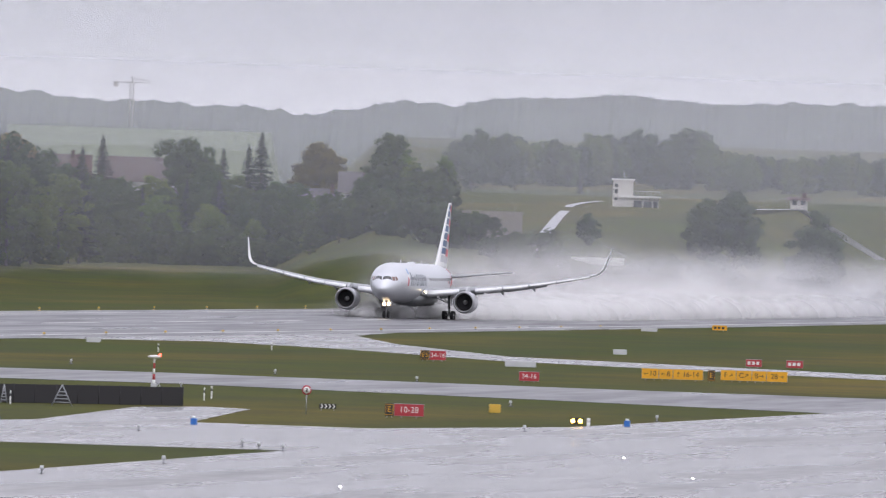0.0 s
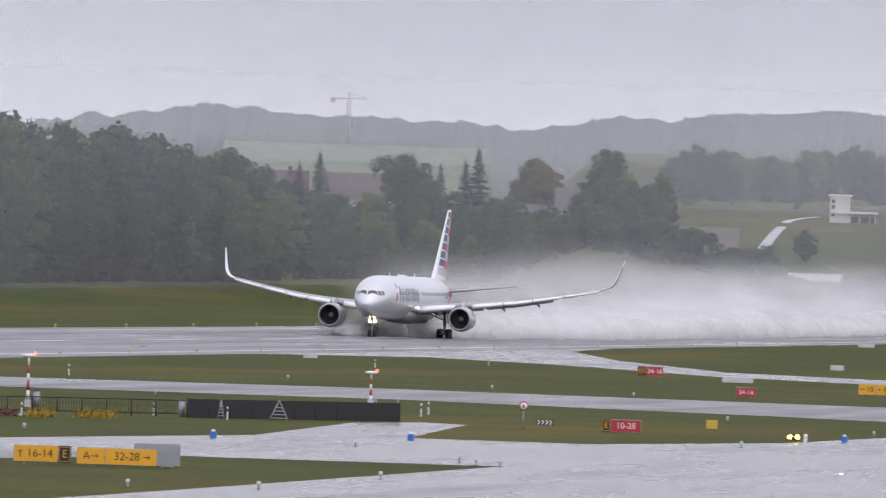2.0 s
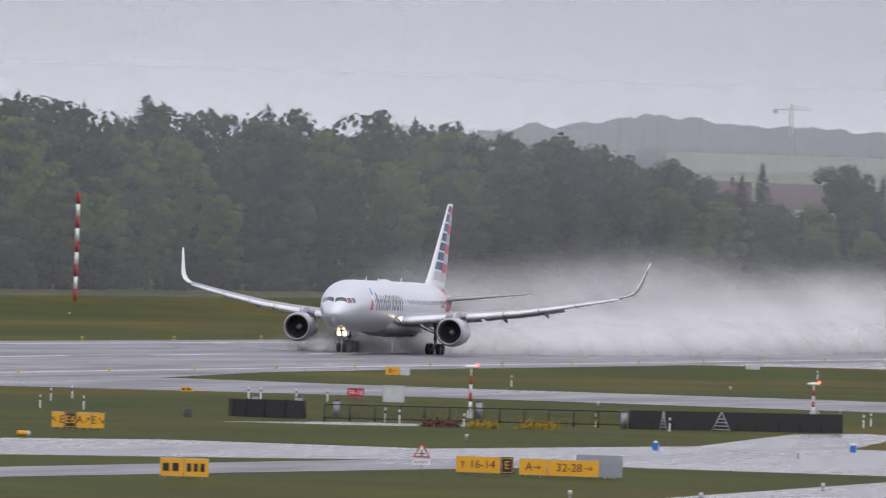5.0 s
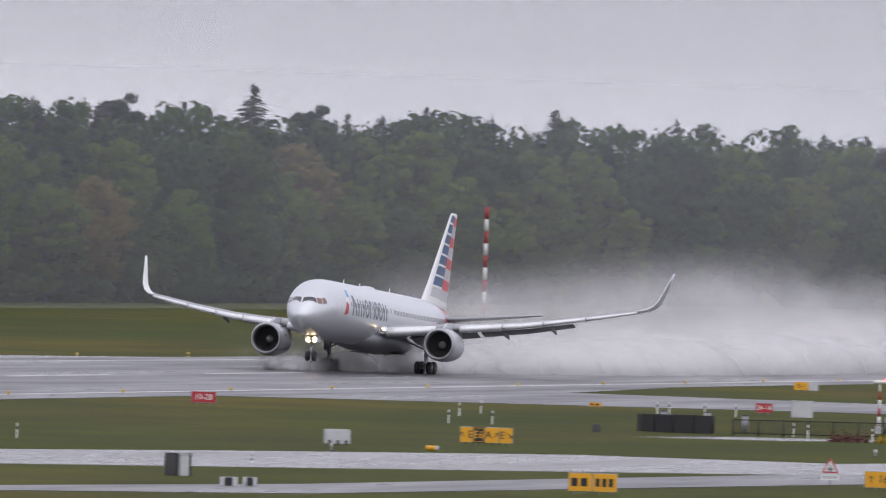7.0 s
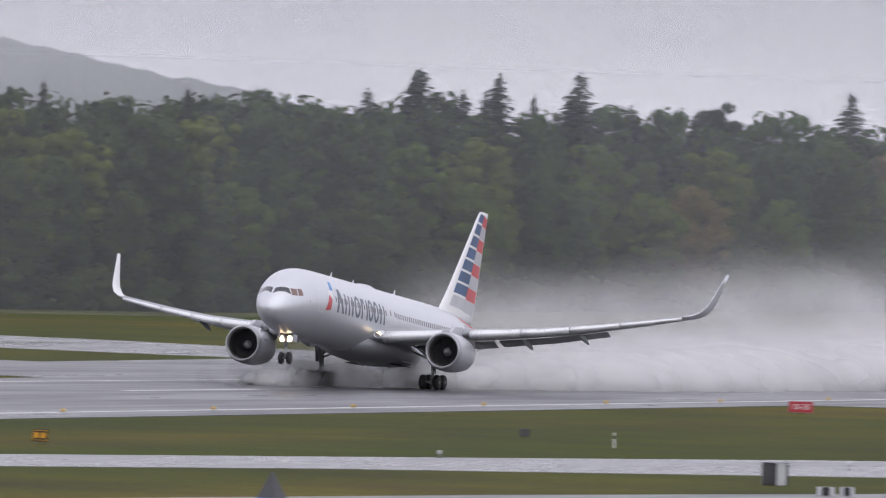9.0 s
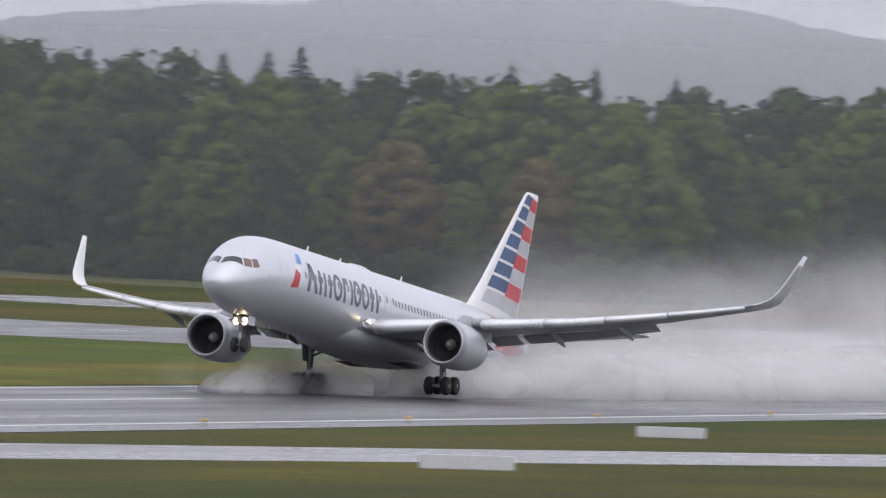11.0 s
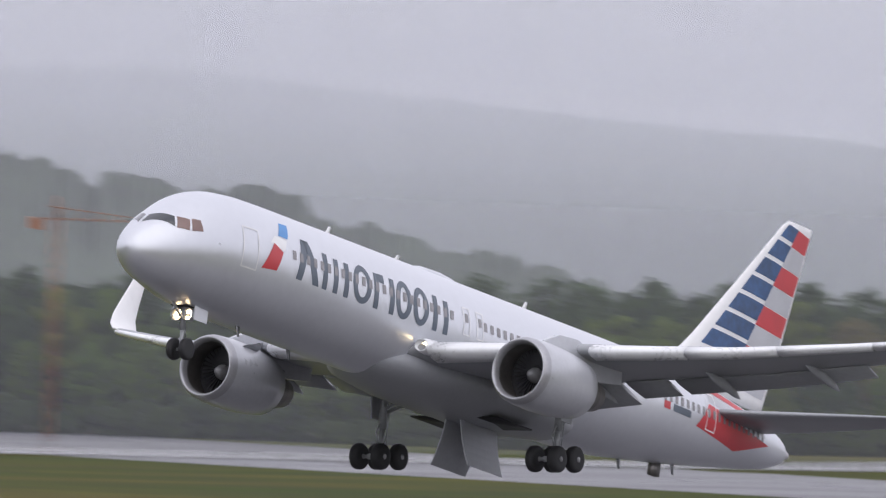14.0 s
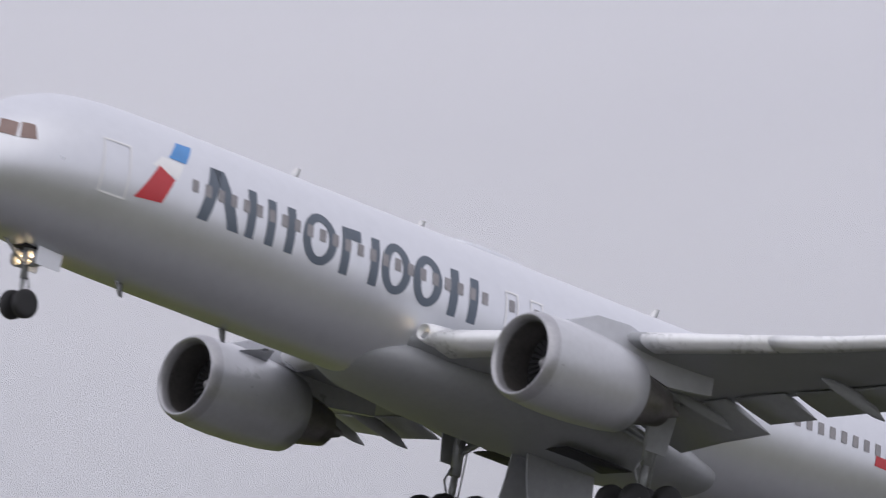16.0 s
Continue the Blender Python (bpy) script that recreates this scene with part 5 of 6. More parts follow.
for x, y in ((-800.1, 102.4), (-795.1, 104.6), (-789.1, 110.5), (-808.1, 115.5), (-803, 121.8), (-848, 126.6), (-857, 125.4), (-803, 77.1), (-836, 69.1), (-850, 67.0), (-805, 79.7), (-690, 80.3), (-878.4, 73.3), (-878.6, 74.2), (-879.3, 76.8), (-879.8, 79.1), (-1001.4, 66)):
    banded_post(x, y, .95)
for x, y in ((-1132.4, 66.8), (-1179.4, 69.1)):
    banded_post(x, y, .8)


def bollard(x, y):
    top = thing("bollard", "stout pale grey bollard by the fence", "bollard", "bollards", (x, y, 0))
    part("shaft", tubes(((0, 0, 0), (0, 0, 1.15), .24, .22, 16)), GALVANISED, top)
    part("cap", tubes(((0, 0, 1.15), (0, 0, 1.25), .26, .2, 16)), CABINETGREY, top)


for q in ((-811.2, 96.3), (-829.2, 102.4), (-808.1, 117.5), (-819.1, 91.7), (-818.3, 88.7)):
    bollard(*q)


def lamp_mast(x, y, h):
    top = thing("camera_mast", "red and white banded mast with white head and red lamp", "mast", "lamp masts", (x, y, 0), facing(x, y))
    for i in range(6):
        part("band", tubes(((0, 0, h * i / 6), (0, 0, h * (i + 1) / 6), .13 - .012 * i, .118 - .012 * i, 12)), (POSTRED, SIGNWHITE)[i % 2], top)
    bm = rings(bmesh.new(), [[(u, r * math.cos(t), h + .06 + .7 * r * math.sin(t)) for t in [2 * math.pi * i / 14 for i in range(14)]] for u, r in ((-.5, .05), (-.3, .17), (.15, .2), (.4, .12), (.45, .02))])
    part("head", bm, SIGNWHITE, top)
    part("lamp", tubes(((.42, 0, h + .1), (.42, 0, h + .32), .08, .06)), REDLAMP, top)
    part("base_box", boxes((-.22, .22, -.2, .2, 0, .55)), CABINETWHITE, top, smooth=False)


lamp_mast(-887.1, 115.1, 2.5)
lamp_mast(-827.2, 102.2, 3.6)


def warning_triangle(x, y):
    top = thing("warning_sign", "red-edged triangular warning sign on a pole", "sign", "", (x, y, 0), facing(x, y))
    part("pole", tubes(((0, .03, 0), (0, .03, 1.0), .03)), GALVANISED, top)
    for s, mat, dy, nm in ((.56, SIGNRED, 0, "rim"), (.40, SIGNWHITE, -.012, "face")):
        bm = bmesh.new()
        pts = [(s * math.sin(a), 1.22 + s * math.cos(a)) for a in (0, 2.094, 4.189)]
        rings(bm, [[(px, dy, pz) for px, pz in pts], [(px, dy + .03, pz) for px, pz in pts]])
        part(nm, bm, mat, top, smooth=False)
    part("symbol", boxes((-.2, .2, -.022, -.012, 1.13, 1.18), (-.03, .03, -.022, -.012, 1.0, 1.36)), SIGNBLACK, top, smooth=False)
    plate = part("plate", boxes((-.48, .48, -.005, .025, .55, .85)), SIGNWHITE, top, smooth=False)
    bars(plate, 0, -.006, .70, .8, .14, GALVANISED, 4)


warning_triangle(-633.9, 143.7)


def round_sign(x, y):
    top = thing("round_sign", "round white sign with red rim on a pole", "sign", "", (x, y, 0), facing(x, y))
    part("pole", tubes(((0, .04, 0), (0, .04, 1.6), .035)), GALVANISED, top)
    part("rim", tubes(((0, 0, 1.65), (0, .03, 1.65), .33, .33, 24)), SIGNRED, top)
    part("face", tubes(((0, -.012, 1.65), (0, 0, 1.65), .24, .24, 24)), SIGNWHITE, top)
    part("bar", boxes((-.05, .05, -.02, -.012, 1.52, 1.78)), SIGNBLACK, top, smooth=False)


round_sign(-805.9, 141.9)


def chevron_board(x, y):
    top = thing("chevron_board", "black and white chevron board low over grass", "sign", "", (x, y, 0), facing(x, y))
    part("board", boxes((-.6, .6, 0, .04, .12, .48)), SIGNBLACK, top, smooth=False)
    for i in range(4):
        bm, u = bmesh.new(), -.52 + i * .28
        for q in (-1, 1):
            v = [bm.verts.new((u + px, -.006, .30 + q * pz)) for px, pz in ((.12, 0), (0, .15), (.1, .15), (.22, 0))]
            bm.faces.new(v)
        part("chevron", bm, SIGNWHITE, top, smooth=False)
    for q in (-.45, .45):
        part("leg", tubes(((q, .02, 0), (q, .02, .14), .025)), GALVANISED, top)


chevron_board(-823.9, 140.1)


def lattice_frame(x, y, h, w, label="dark triangular lattice frame"):
    top = thing("lattice_frame", label, "antenna", "lattice frames", (x, y, 0), facing(x, y))
    for q in (-1, 1):
        part("upright", tubes(((q * w / 2, 0, 0), (0, 0, h), .05, .04, 6)), GALVANISED, top)
        part("brace", tubes(((q * w / 2, .5, 0), (0, 0, h), .04, .03, 6)), GALVANISED, top)
    for i in range(1, 5):
        z = h * i / 6
        u = w / 2 * (1 - i / 6)
        part("rung", tubes(((-u, 0, z), (u, 0, z), .045, .045, 6)), GALVANISED, top)


lattice_frame(-804, 125.2, 1.45, 1.4)
lattice_frame(-851, 122.6, 1.2, .8)
lattice_frame(-807, 120.5, 1.3, .45)


def dark_pyramid(x, y):
    top = thing("marker_pyramid", "dark pointed marker beside the taxiway", "marker", "", (x, y, 0))
    part("body", rings(bmesh.new(), [[(r * math.cos(t), r * math.sin(t), z) for t in [math.pi / 2 * i + .5 for i in range(4)]] for r, z in ((.75, 0), (.5, .45), (.08, 1.25))]), CABINETGREY, top, smooth=False)
    part("rim", rings(bmesh.new(), [[(r * math.cos(t), r * math.sin(t), z) for t in [math.pi / 2 * i + .5 for i in range(4)]] for r, z in ((.8, 0), (.8, .06))]), SIGNALBLUE, top, smooth=False)


dark_pyramid(-536, 110.5)


def field_light(x, y, kind=0, z=0.0):
    labels = ("small amber elevated runway edge light", "small pale taxiway edge light", "blue-faced taxiway light box")
    top = thing("edge_light", labels[kind], "light", ("runway edge lights", "taxiway edge lights", "blue light boxes")[kind], (x, y, z))
    if kind == 2:
        part("body", boxes((-.2, .2, -.18, .18, 0, .42)), SIGNALBLUE, top, smooth=False)
        part("lamp", tubes(((0, 0, .42), (0, 0, .56), .14, .10)), SIGNWHITE, top)
    else:
        part("stem", tubes(((0, 0, 0), (0, 0, .25), .05)), GALVANISED, top)
        part("lens", tubes(((0, 0, .25), (0, 0, .46), .17 if kind == 0 else .12, .09)), LIGHTBODY if kind == 0 else CABINETWHITE, top)
        part("base", tubes(((0, 0, 0), (0, 0, .05), .22, .2)), LIGHTBODY if kind == 0 else CABINETGREY, top)
    return top


for i in range(36):
    field_light(-1560 + i * 29.8, 32.3 + bend(-1560 + i * 29.8), 0)
for i in range(20):
    field_light(-1722 + i * 36.8, -38.5 + bend(-1722 + i * 36.8), 0)
for x, y in ((-595.8, 167.2), (-630.8, 166.6), (-684.8, 160.6), (-677.8, 162.9), (-675.8, 164.7), (-589.8, 161.7), (-721.9, 147), (-641, 85.0), (-738, 122.4), (-690, 100), (-655, 105), (-906.1, 113.5), (-901.2, 95.4), (-1001.1, 103), (-1021.3, 81.1), (-986.1, 117.9), (-870.9, 145.2), (-826.8, 163), (-766.8, 163.6)):
    field_light(x, y, 1)
for x, y in ((-733.9, 135.5), (-749.9, 145), (-800.8, 165)):
    field_light(x, y, 2)
banded_post(-794.8, 163.3, .6, .12, 2)


def guard_light(x, y):
    top = thing("guard_light", "pair of lit amber runway guard lamps", "light", "", (x, y, 0), facing(x, y))
    part("housing", boxes((-.45, .45, 0, .2, .1, .55)), SIGNBLACK, top, smooth=False)
    for q in (-.25, .25):
        part("lamp", tubes(((q, -.03, .33), (q, 0, .33), .15, .15, 16)), AMBER, top)
    part("leg", tubes(((0, .1, 0), (0, .1, .12), .05)), GALVANISED, top)


guard_light(-797.8, 162)
for x, y in ((-640.6, 193.9), (-700.5, 204.2), (-610.5, 208.7), (-770.6, 192.6), (-735.5, 216.4), (-820.6, 199.9), (-690.7, 182.2), (-590.7, 183.6)):
    top = thing("flush_light", "small lit white lamp set in the taxiway", "light", "flush taxiway lights", (x, y, 0.034))
    part("glass", tubes(((0, 0, 0), (0, 0, .05), .07, .05, 8)), WHITELAMP, top)


def fence_run(a, b, solid, h, step=2.0):
    a, b = Vector((*a, 0)), Vector((*b, 0))
    n = max(1, round((b - a).length / step))
    top = thing("fence", "low black solid fence panels" if solid else "low black metal railing", "fence", "fence runs", a)
    for i in range(n + 1):
        p = (b - a) * (i / n)
        part("post", tubes(((p.x, p.y, 0), (p.x, p.y, h + .05), .06, .06, 8)), DARKFENCE, top)
    for i in range(n):
        p, q = (b - a) * (i / n), (b - a) * ((i + 1) / n)
        if solid:
            d = (q - p).normalized().cross(Vector((0, 0, 1))) * .04
            part("panel", rings(bmesh.new(), [[p + d, p - d, p - d + Vector((0, 0, h)), p + d + Vector((0, 0, h))], [q + d, q - d, q - d + Vector((0, 0, h)), q + d + Vector((0, 0, h))]]), DARKFENCE, top, smooth=False)
        else:
            for z in (h, h * .2):
                part("rail", tubes(((p.x, p.y, z), (q.x, q.y, z), .045, .045, 6)), DARKFENCE, top)
            for k in range(1, 9):
                r = p + (q - p) * (k / 9)
                part("bar", tubes(((r.x, r.y, h * .2), (r.x, r.y, h), .022, .022, 5)), DARKFENCE, top)


fence_run((-793.2, 99.8), (-801.1, 108.5), False, 1.15)
fence_run((-801.1, 108.5), (-809.1, 117.2), False, 1.15)
fence_run((-807.1, 118.1), (-822, 130.1), True, 1.3)
ring_points = [(-802.4 + 3.2 * math.cos(t), 94.1 + 3.2 * math.sin(t)) for t in [math.pi * 2 * i / 14 for i in range(15)]]
for a, b in zip(ring_points, ring_points[1:]):
    if not (a[1] > 96.6):
        fence_run(a, b, True, 1.15, 4.0)
slab("pavement_patch", [(-776, 97), (-791.2, 100.8), (-799.1, 108.8), (-793.1, 110.8), (-782.1, 105.7)], CONCRETE, "pale wet paving inside the fence", "pavement", 0.02)


def flower_bed(x, y, w, mat, label, seed):
    rng = np.random.default_rng(seed)
    verts, faces = [], []
    for i in range(420):
        p = np.array([rng.normal() * 1.2, rng.uniform(-w / 2, w / 2), 0.05 + abs(rng.normal()) * .2])
        a, b = rng.normal(size=3), rng.normal(size=3)
        leaf(verts, faces, p, a / np.linalg.norm(a), b / np.linalg.norm(b), .10)
    me = quads_mesh(verts, faces)
    me.name = "flower_bed"
    me.materials.append(mat)
    tagged(new("flower_bed", me), label, "flowers", kind="stuff").location = (x, y, 0)


flower_bed(-787.1, 112.3, 1.6, FLOWERYELLOW, "bed of yellow flowers behind the taxiway", 1)
flower_bed(-792.1, 115, 2.4, FLOWERYELLOW, "bed of yellow flowers behind the taxiway", 2)
flower_bed(-787.1, 109.3, 2.2, FLOWERRED, "bed of dark red flowers", 3)

top = thing("yellow_cylinder", "short yellow cylinder lying on grass", "marker", "", (-702, 103, .16))
part("body", tubes(((-.1, -.35, 0), (.1, .35, 0), .16, .16, 14)), SIGNYELLOW, top)
part("end_ring", tubes(((.1, .35, 0), (.11, .37, 0), .17, .17, 14)), CABINETWHITE, top)

# red and white mast before the wood
pm = spot(-14.765, 1690)
banded_post(pm.x, pm.y, 15.4, .26, 9, "tall red and white banded mast before the wood", (POSTRED, SIGNWHITE), pm.z, "obstacle_mast")

# ---- far houses, cranes and the hillside ----
ROOFBROWN = material("brown_tile_roof", (0.075, 0.042, 0.036), 0.8, vary=0.25, scale=.3, fine=3)
ROOFGREY = material("grey_tile_roof", (0.11, 0.10, 0.11), 0.8, vary=0.25, scale=.3, fine=3)
RENDER = material("pale_plaster", (0.62, 0.60, 0.57), 0.8, vary=0.12, scale=.3, fine=3)
CRANEWHITE = material("crane_pale_steel", (0.45, 0.42, 0.38), 0.6, vary=0.1)
CRANEORANGE = material("crane_orange_steel", (0.34, 0.15, 0.08), 0.6, vary=0.1)
PATHGREY = material("pale_wet_path", (0.36, 0.36, 0.37), 0.35, vary=0.15, scale=.1, fine=1)
SOIL = material("ploughed_soil", (0.075, 0.062, 0.040), 0.95, vary=0.3, scale=.05, fine=1)
MEADOW = material("pale_meadow", (0.12, 0.15, 0.07), 0.9, vary=0.25, scale=.02, fine=.4)


def house(turn, dist, w, d, wall, roof, mat, label, lift=0.0):
    p = spot(turn, dist, lift)
    top = thing("house", label, "house", "far houses", p, facing(p.x, p.y))
    part("wall", boxes((-w / 2, w / 2, 0, d, -3, wall)), RENDER, top, smooth=False)
    e = .7
    bm = rings(bmesh.new(), [[(x, -e, wall - .2), (x, d / 2, wall + roof), (x, d + e, wall - .2)] for x in (-w / 2 - e, w / 2 + e)])
    part("roof", bm, mat, top, smooth=False)
    n = max(2, int(w / 4))
    for i in range(n):
        u = -w / 2 + (i + .5) * w / n
        part("window", boxes((u - .5, u + .5, -.04, .02, wall * .45, wall * .45 + 1.2)), GLASS, top, smooth=False)
    part("chimney", boxes((w * .2, w * .2 + .9, d * .4, d * .4 + .8, wall + roof * .5, wall + roof + 1.0)), ROOFBROWN, top, smooth=False)


house(-12.05, 2880, 15, 11, 4, 6, ROOFBROWN, "long house with brown tiled roof behind trees")
house(-11.66, 2900, 19, 11, 3.6, 6, ROOFBROWN, "house with reddish roof behind trees")
house(-10.80, 2680, 13, 9, 3.0, 6, ROOFGREY, "low house with grey roof among trees", -1)
house(-10.62, 2660, 7, 8, 3.2, 4.6, ROOFGREY, "small house with grey roof among trees", -1)


def control_building():
    p = spot(-9.28, 2400, -1.3)
    top = thing("control_building", "small white flat-roofed building with terrace on a slope", "building", "", p, facing(p.x, p.y))
    part("tower_block", boxes((-4.7, -.6, 0, 6, -3, 6.6)), RENDER, top, smooth=False)
    part("lower_block", boxes((-.6, 4.6, 1, 6, -5, 3.2)), RENDER, top, smooth=False)
    part("roof_slab", boxes((-5.0, -.3, -.3, 6.3, 6.6, 6.95)), SIGNWHITE, top, smooth=False)
    part("terrace_slab", boxes((-3.5, 5.0, -.6, 6.2, 3.2, 3.55)), SIGNWHITE, top, smooth=False)
    for x0, x1, z0, z1 in ((-4.3, -3.7, 4.0, 4.8), (-4.3, -3.7, 5.2, 5.9), (-4.3, -3.7, 2.6, 3.1), (-.4, 1.2, 1.2, 2.6), (1.6, 3.2, 1.2, 2.6), (3.5, 4.4, 1.2, 2.6), (.2, 1.6, -1.6, -.4)):
        part("window", boxes((x0, x1, -.06 if x1 < -.6 else .94, 0.02 if x1 < -.6 else 1.02, z0, z1)), GLASS, top, smooth=False)
    for i in range(7):
        u = -.4 + i * .85
        part("railing_post", tubes(((u, -.5, 3.55), (u, -.5, 4.5), .04)), GALVANISED, top)
    part("handrail", tubes(((-.4, -.5, 4.5), (4.8, -.5, 4.5), .05)), GALVANISED, top)
    part("aerial", tubes(((-2.5, 2, 6.9), (-2.5, 2, 8.3), .05)), GALVANISED, top)


control_building()
house(-8.50, 2480, 3.6, 3, 2.0, .5, ROOFBROWN, "small brown shed on the slope")


def crane(turn, dist, mast_h, jib, back, mat, label, thick=1.0):
    p = spot(turn, dist)
    top = thing("tower_crane", label, "crane", "", p, facing(p.x, p.y))
    for q in ((-.6, -.6), (.6, -.6), (.6, .6), (-.6, .6)):
        part("mast_chord", tubes(((q[0], q[1], 0), (q[0], q[1], mast_h), .16 * thick, .16 * thick, 5)), mat, top)
    n = int(mast_h / 2)
    for i in range(n):
        z = mast_h * i / n
        part("lattice", tubes(((-.6, -.6, z), (.6, -.6, z + mast_h / n), .09 * thick, .09 * thick, 4), ((.6, .6, z), (-.6, .6, z + mast_h / n), .09 * thick, .09 * thick, 4)), mat, top)
    part("jib", tubes(((-back, 0, mast_h), (jib, 0, mast_h), .22 * thick, .16 * thick, 5), ((-1, 0, mast_h + 1.6), (jib, 0, mast_h + .5), .14 * thick, .1 * thick, 5)), mat, top)
    for i in range(int(jib / 2.5)):
        part("jib_brace", tubes(((i * 2.5, 0, mast_h), (i * 2.5 + 1.2, 0, mast_h + 1.3 * (1 - i * 2.5 / jib) + .4), .08, .08, 4)), mat, top)
    part("counterweight", boxes((-back, -back + 1.6, -.7, .7, mast_h - 1.4, mast_h)), mat, top, smooth=False)
    part("apex", tubes(((0, 0, mast_h), (0, 0, mast_h + 3), .2, .1, 6)), mat, top)


crane(-11.71, 3860, 14.5, 6, 6, CRANEWHITE, "pale tower crane far behind the village")
crane(-35.55, 1560, 29, 10, 3.5, CRANEORANGE, "orange tower crane behind trees", 0.45)


def strip(name, rows, width, mat, label, category):
    """A narrow path laid on the slope: rows of (turn, distance)."""
    bm = bmesh.new()
    cols = []
    for (t, d), w in zip(rows, width):
        p, r = spot(t, d, .25), Vector((math.sin(radians(t)), math.cos(radians(t)), 0))
        cols.append([bm.verts.new(p - r * w / 2), bm.verts.new(p + r * w / 2)])
    for a, b in zip(cols, cols[1:]):
        bm.faces.new((a[0], a[1], b[1], b[0]))
    tagged(part(name, bm, mat), label, category, kind="structure")


strip("path", [(-9.763, 2090), (-9.71, 2180), (-9.655, 2270), (-9.59, 2370), (-9.52, 2450), (-9.44, 2500)], (2.4, 2.2, 2.0, 1.8, 1.6, 1.2), PATHGREY, "pale wet path climbing the slope", "path")
strip("path_level", [(-9.42, 2160), (-9.2, 2165), (-9.0, 2160)], (.1, .1, .1), PATHGREY, "thin pale path across the slope", "path")
strip("path_upper", [(-8.75, 2400), (-8.62, 2430), (-8.5, 2450), (-8.1, 2450)], (3, 3.2, 2.6, 2), PATHGREY, "pale curved path on the upper slope", "path")
bm = bmesh.new()
grid = [[bm.verts.new(spot(t, d, .3)) for d in (2110, 2180, 2250, 2300)] for t in np.linspace(-10.12, -9.82, 5)]
for a, b in zip(grid, grid[1:]):
    for k in range(3):
        bm.faces.new((a[k], a[k + 1], b[k + 1], b[k]))
tagged(part("field", bm, SOIL), "brown ploughed field on the slope", "field", kind="structure")
bm = bmesh.new()
grid = [[bm.verts.new(spot(t, d, .4)) for d in (2960, 3150, 3350, 3550, 3800)] for t in np.linspace(-12.3, -10.7, 20)]
for a, b in zip(grid, grid[1:]):
    for k in range(4):
        bm.faces.new((a[k], a[k + 1], b[k + 1], b[k]))
tagged(part("meadow", bm, MEADOW), "pale green meadow under the far ridge", "field", kind="structure")
p = spot(-9.48, 2120, .0)
top = thing("white_wall", "long low white wall at the foot of the slope", "wall", "", p, facing(p.x, p.y))
part("body", boxes((-5.8, 5.8, 0, .4, 0, 1.3)), SIGNWHITE, top, smooth=False)
part("coping", boxes((-5.9, 5.9, -.05, .45, 1.3, 1.4)), RENDER, top, smooth=False)

# trees on the slope and round the houses
rng = random.Random(21)
for turn, dist, rise, k in ((-11.43, 2560, 6.2, 1), (-11.38, 2570, 5.4, 4), (-11.08, 2560, 7.0, 5), (-11.14, 2570, 6.0, 5), (-11.26, 2600, 5.6, 6), (-10.81, 2730, 6.2, 2), (-10.76, 2740, 5.6, 2), (-10.47, 2560, 7.2, 1), (-10.42, 2565, 6.6, 3), (-10.50, 2570, 6.3, 4),
                            (-10.2, 2620, 5.5, 0), (-10.07, 2700, 6.3, 4), (-9.86, 2720, 6.4, 1), (-11.84, 2840, 6.3, 5), (-12.28, 2700, 6.2, 2), (-12.2, 2720, 5.3, 2), (-12.05, 2560, 3.2, 1), (-11.9, 2500, 2.6, 4), (-11.75, 2520, 2.7, 1), (-11.6, 2480, 3.0, 0),
                            (-11.32, 2460, 3.6, 1), (-11.2, 2440, 3.4, 4), (-11.0, 2420, 2.8, 1), (-9.55, 2700, 4.6, 6), (-8.95, 2230, 2.8, 4), (-8.80, 2230, 3.2, 1), (-8.42, 2120, 2.0, 4), (-9.50, 2150, 1.2, 4), (-10.05, 2130, 1.0, 0), (-10.2, 2140, 1.0, 1)):
    plant((KINDS + SPRUCE)[k], turn, dist, max(4.5, EYE.z + rise * dist / 1000 - land(turn, dist)), (20, 22, 19, 23, 21, 24, 24)[k], rng)
for i in range(26):
    plant((SHRUB, KINDS[0], KINDS[1], KINDS[4])[i % 4], rng.uniform(-10.9, -10.25), rng.uniform(2180, 2380), rng.uniform(5, 9), (6, 20, 22, 21)[i % 4], rng)
for x, y in ((-1661, -113), (-1767, -128), (-1716, -113), (-1761, -121), (-1774, -121), (-1516, -69), (-1533, -129), (-1534, -114)):
    field_light(x, y, 1)
turn = -10.2
while turn < -7.9:
    turn += rng.uniform(.035, .065)
    k = rng.choice((1, 4, 3, 0))
    plant(KINDS[k], turn, rng.uniform(2760, 2860), (13.5 if turn < -8.9 else 10.5) * rng.uniform(.85, 1.15), (20, 22, 19, 23, 21)[k], rng, -2.5)

# trees and a long building near the end of the field
for turn, dist, h in ((-42.3, 520, 24), (-41.7, 525, 25), (-41.2, 530, 20), (-40.9, 535, 14), (-43.0, 520, 25.4), (-46.9, 425, 27.2), (-46.5, 432, 27.6), (-46.1, 430, 27.6), (-45.7, 435, 27.2), (-45.3, 425, 27.6), (-44.9, 430, 27), (-44.5, 436, 26.6), (-44.1, 440, 26.0), (-43.6, 480, 26), (-46.7, 445, 27.5), (-46.3, 450, 27.8), (-45.9, 448, 27.4), (-45.5, 450, 27.6), (-45.1, 446, 27.4), (-44.7, 450, 27)):
    plant(DARKTREE if turn > -44 or int(turn * 10) % 2 else KINDS[1], turn, dist, h, 22, rng)


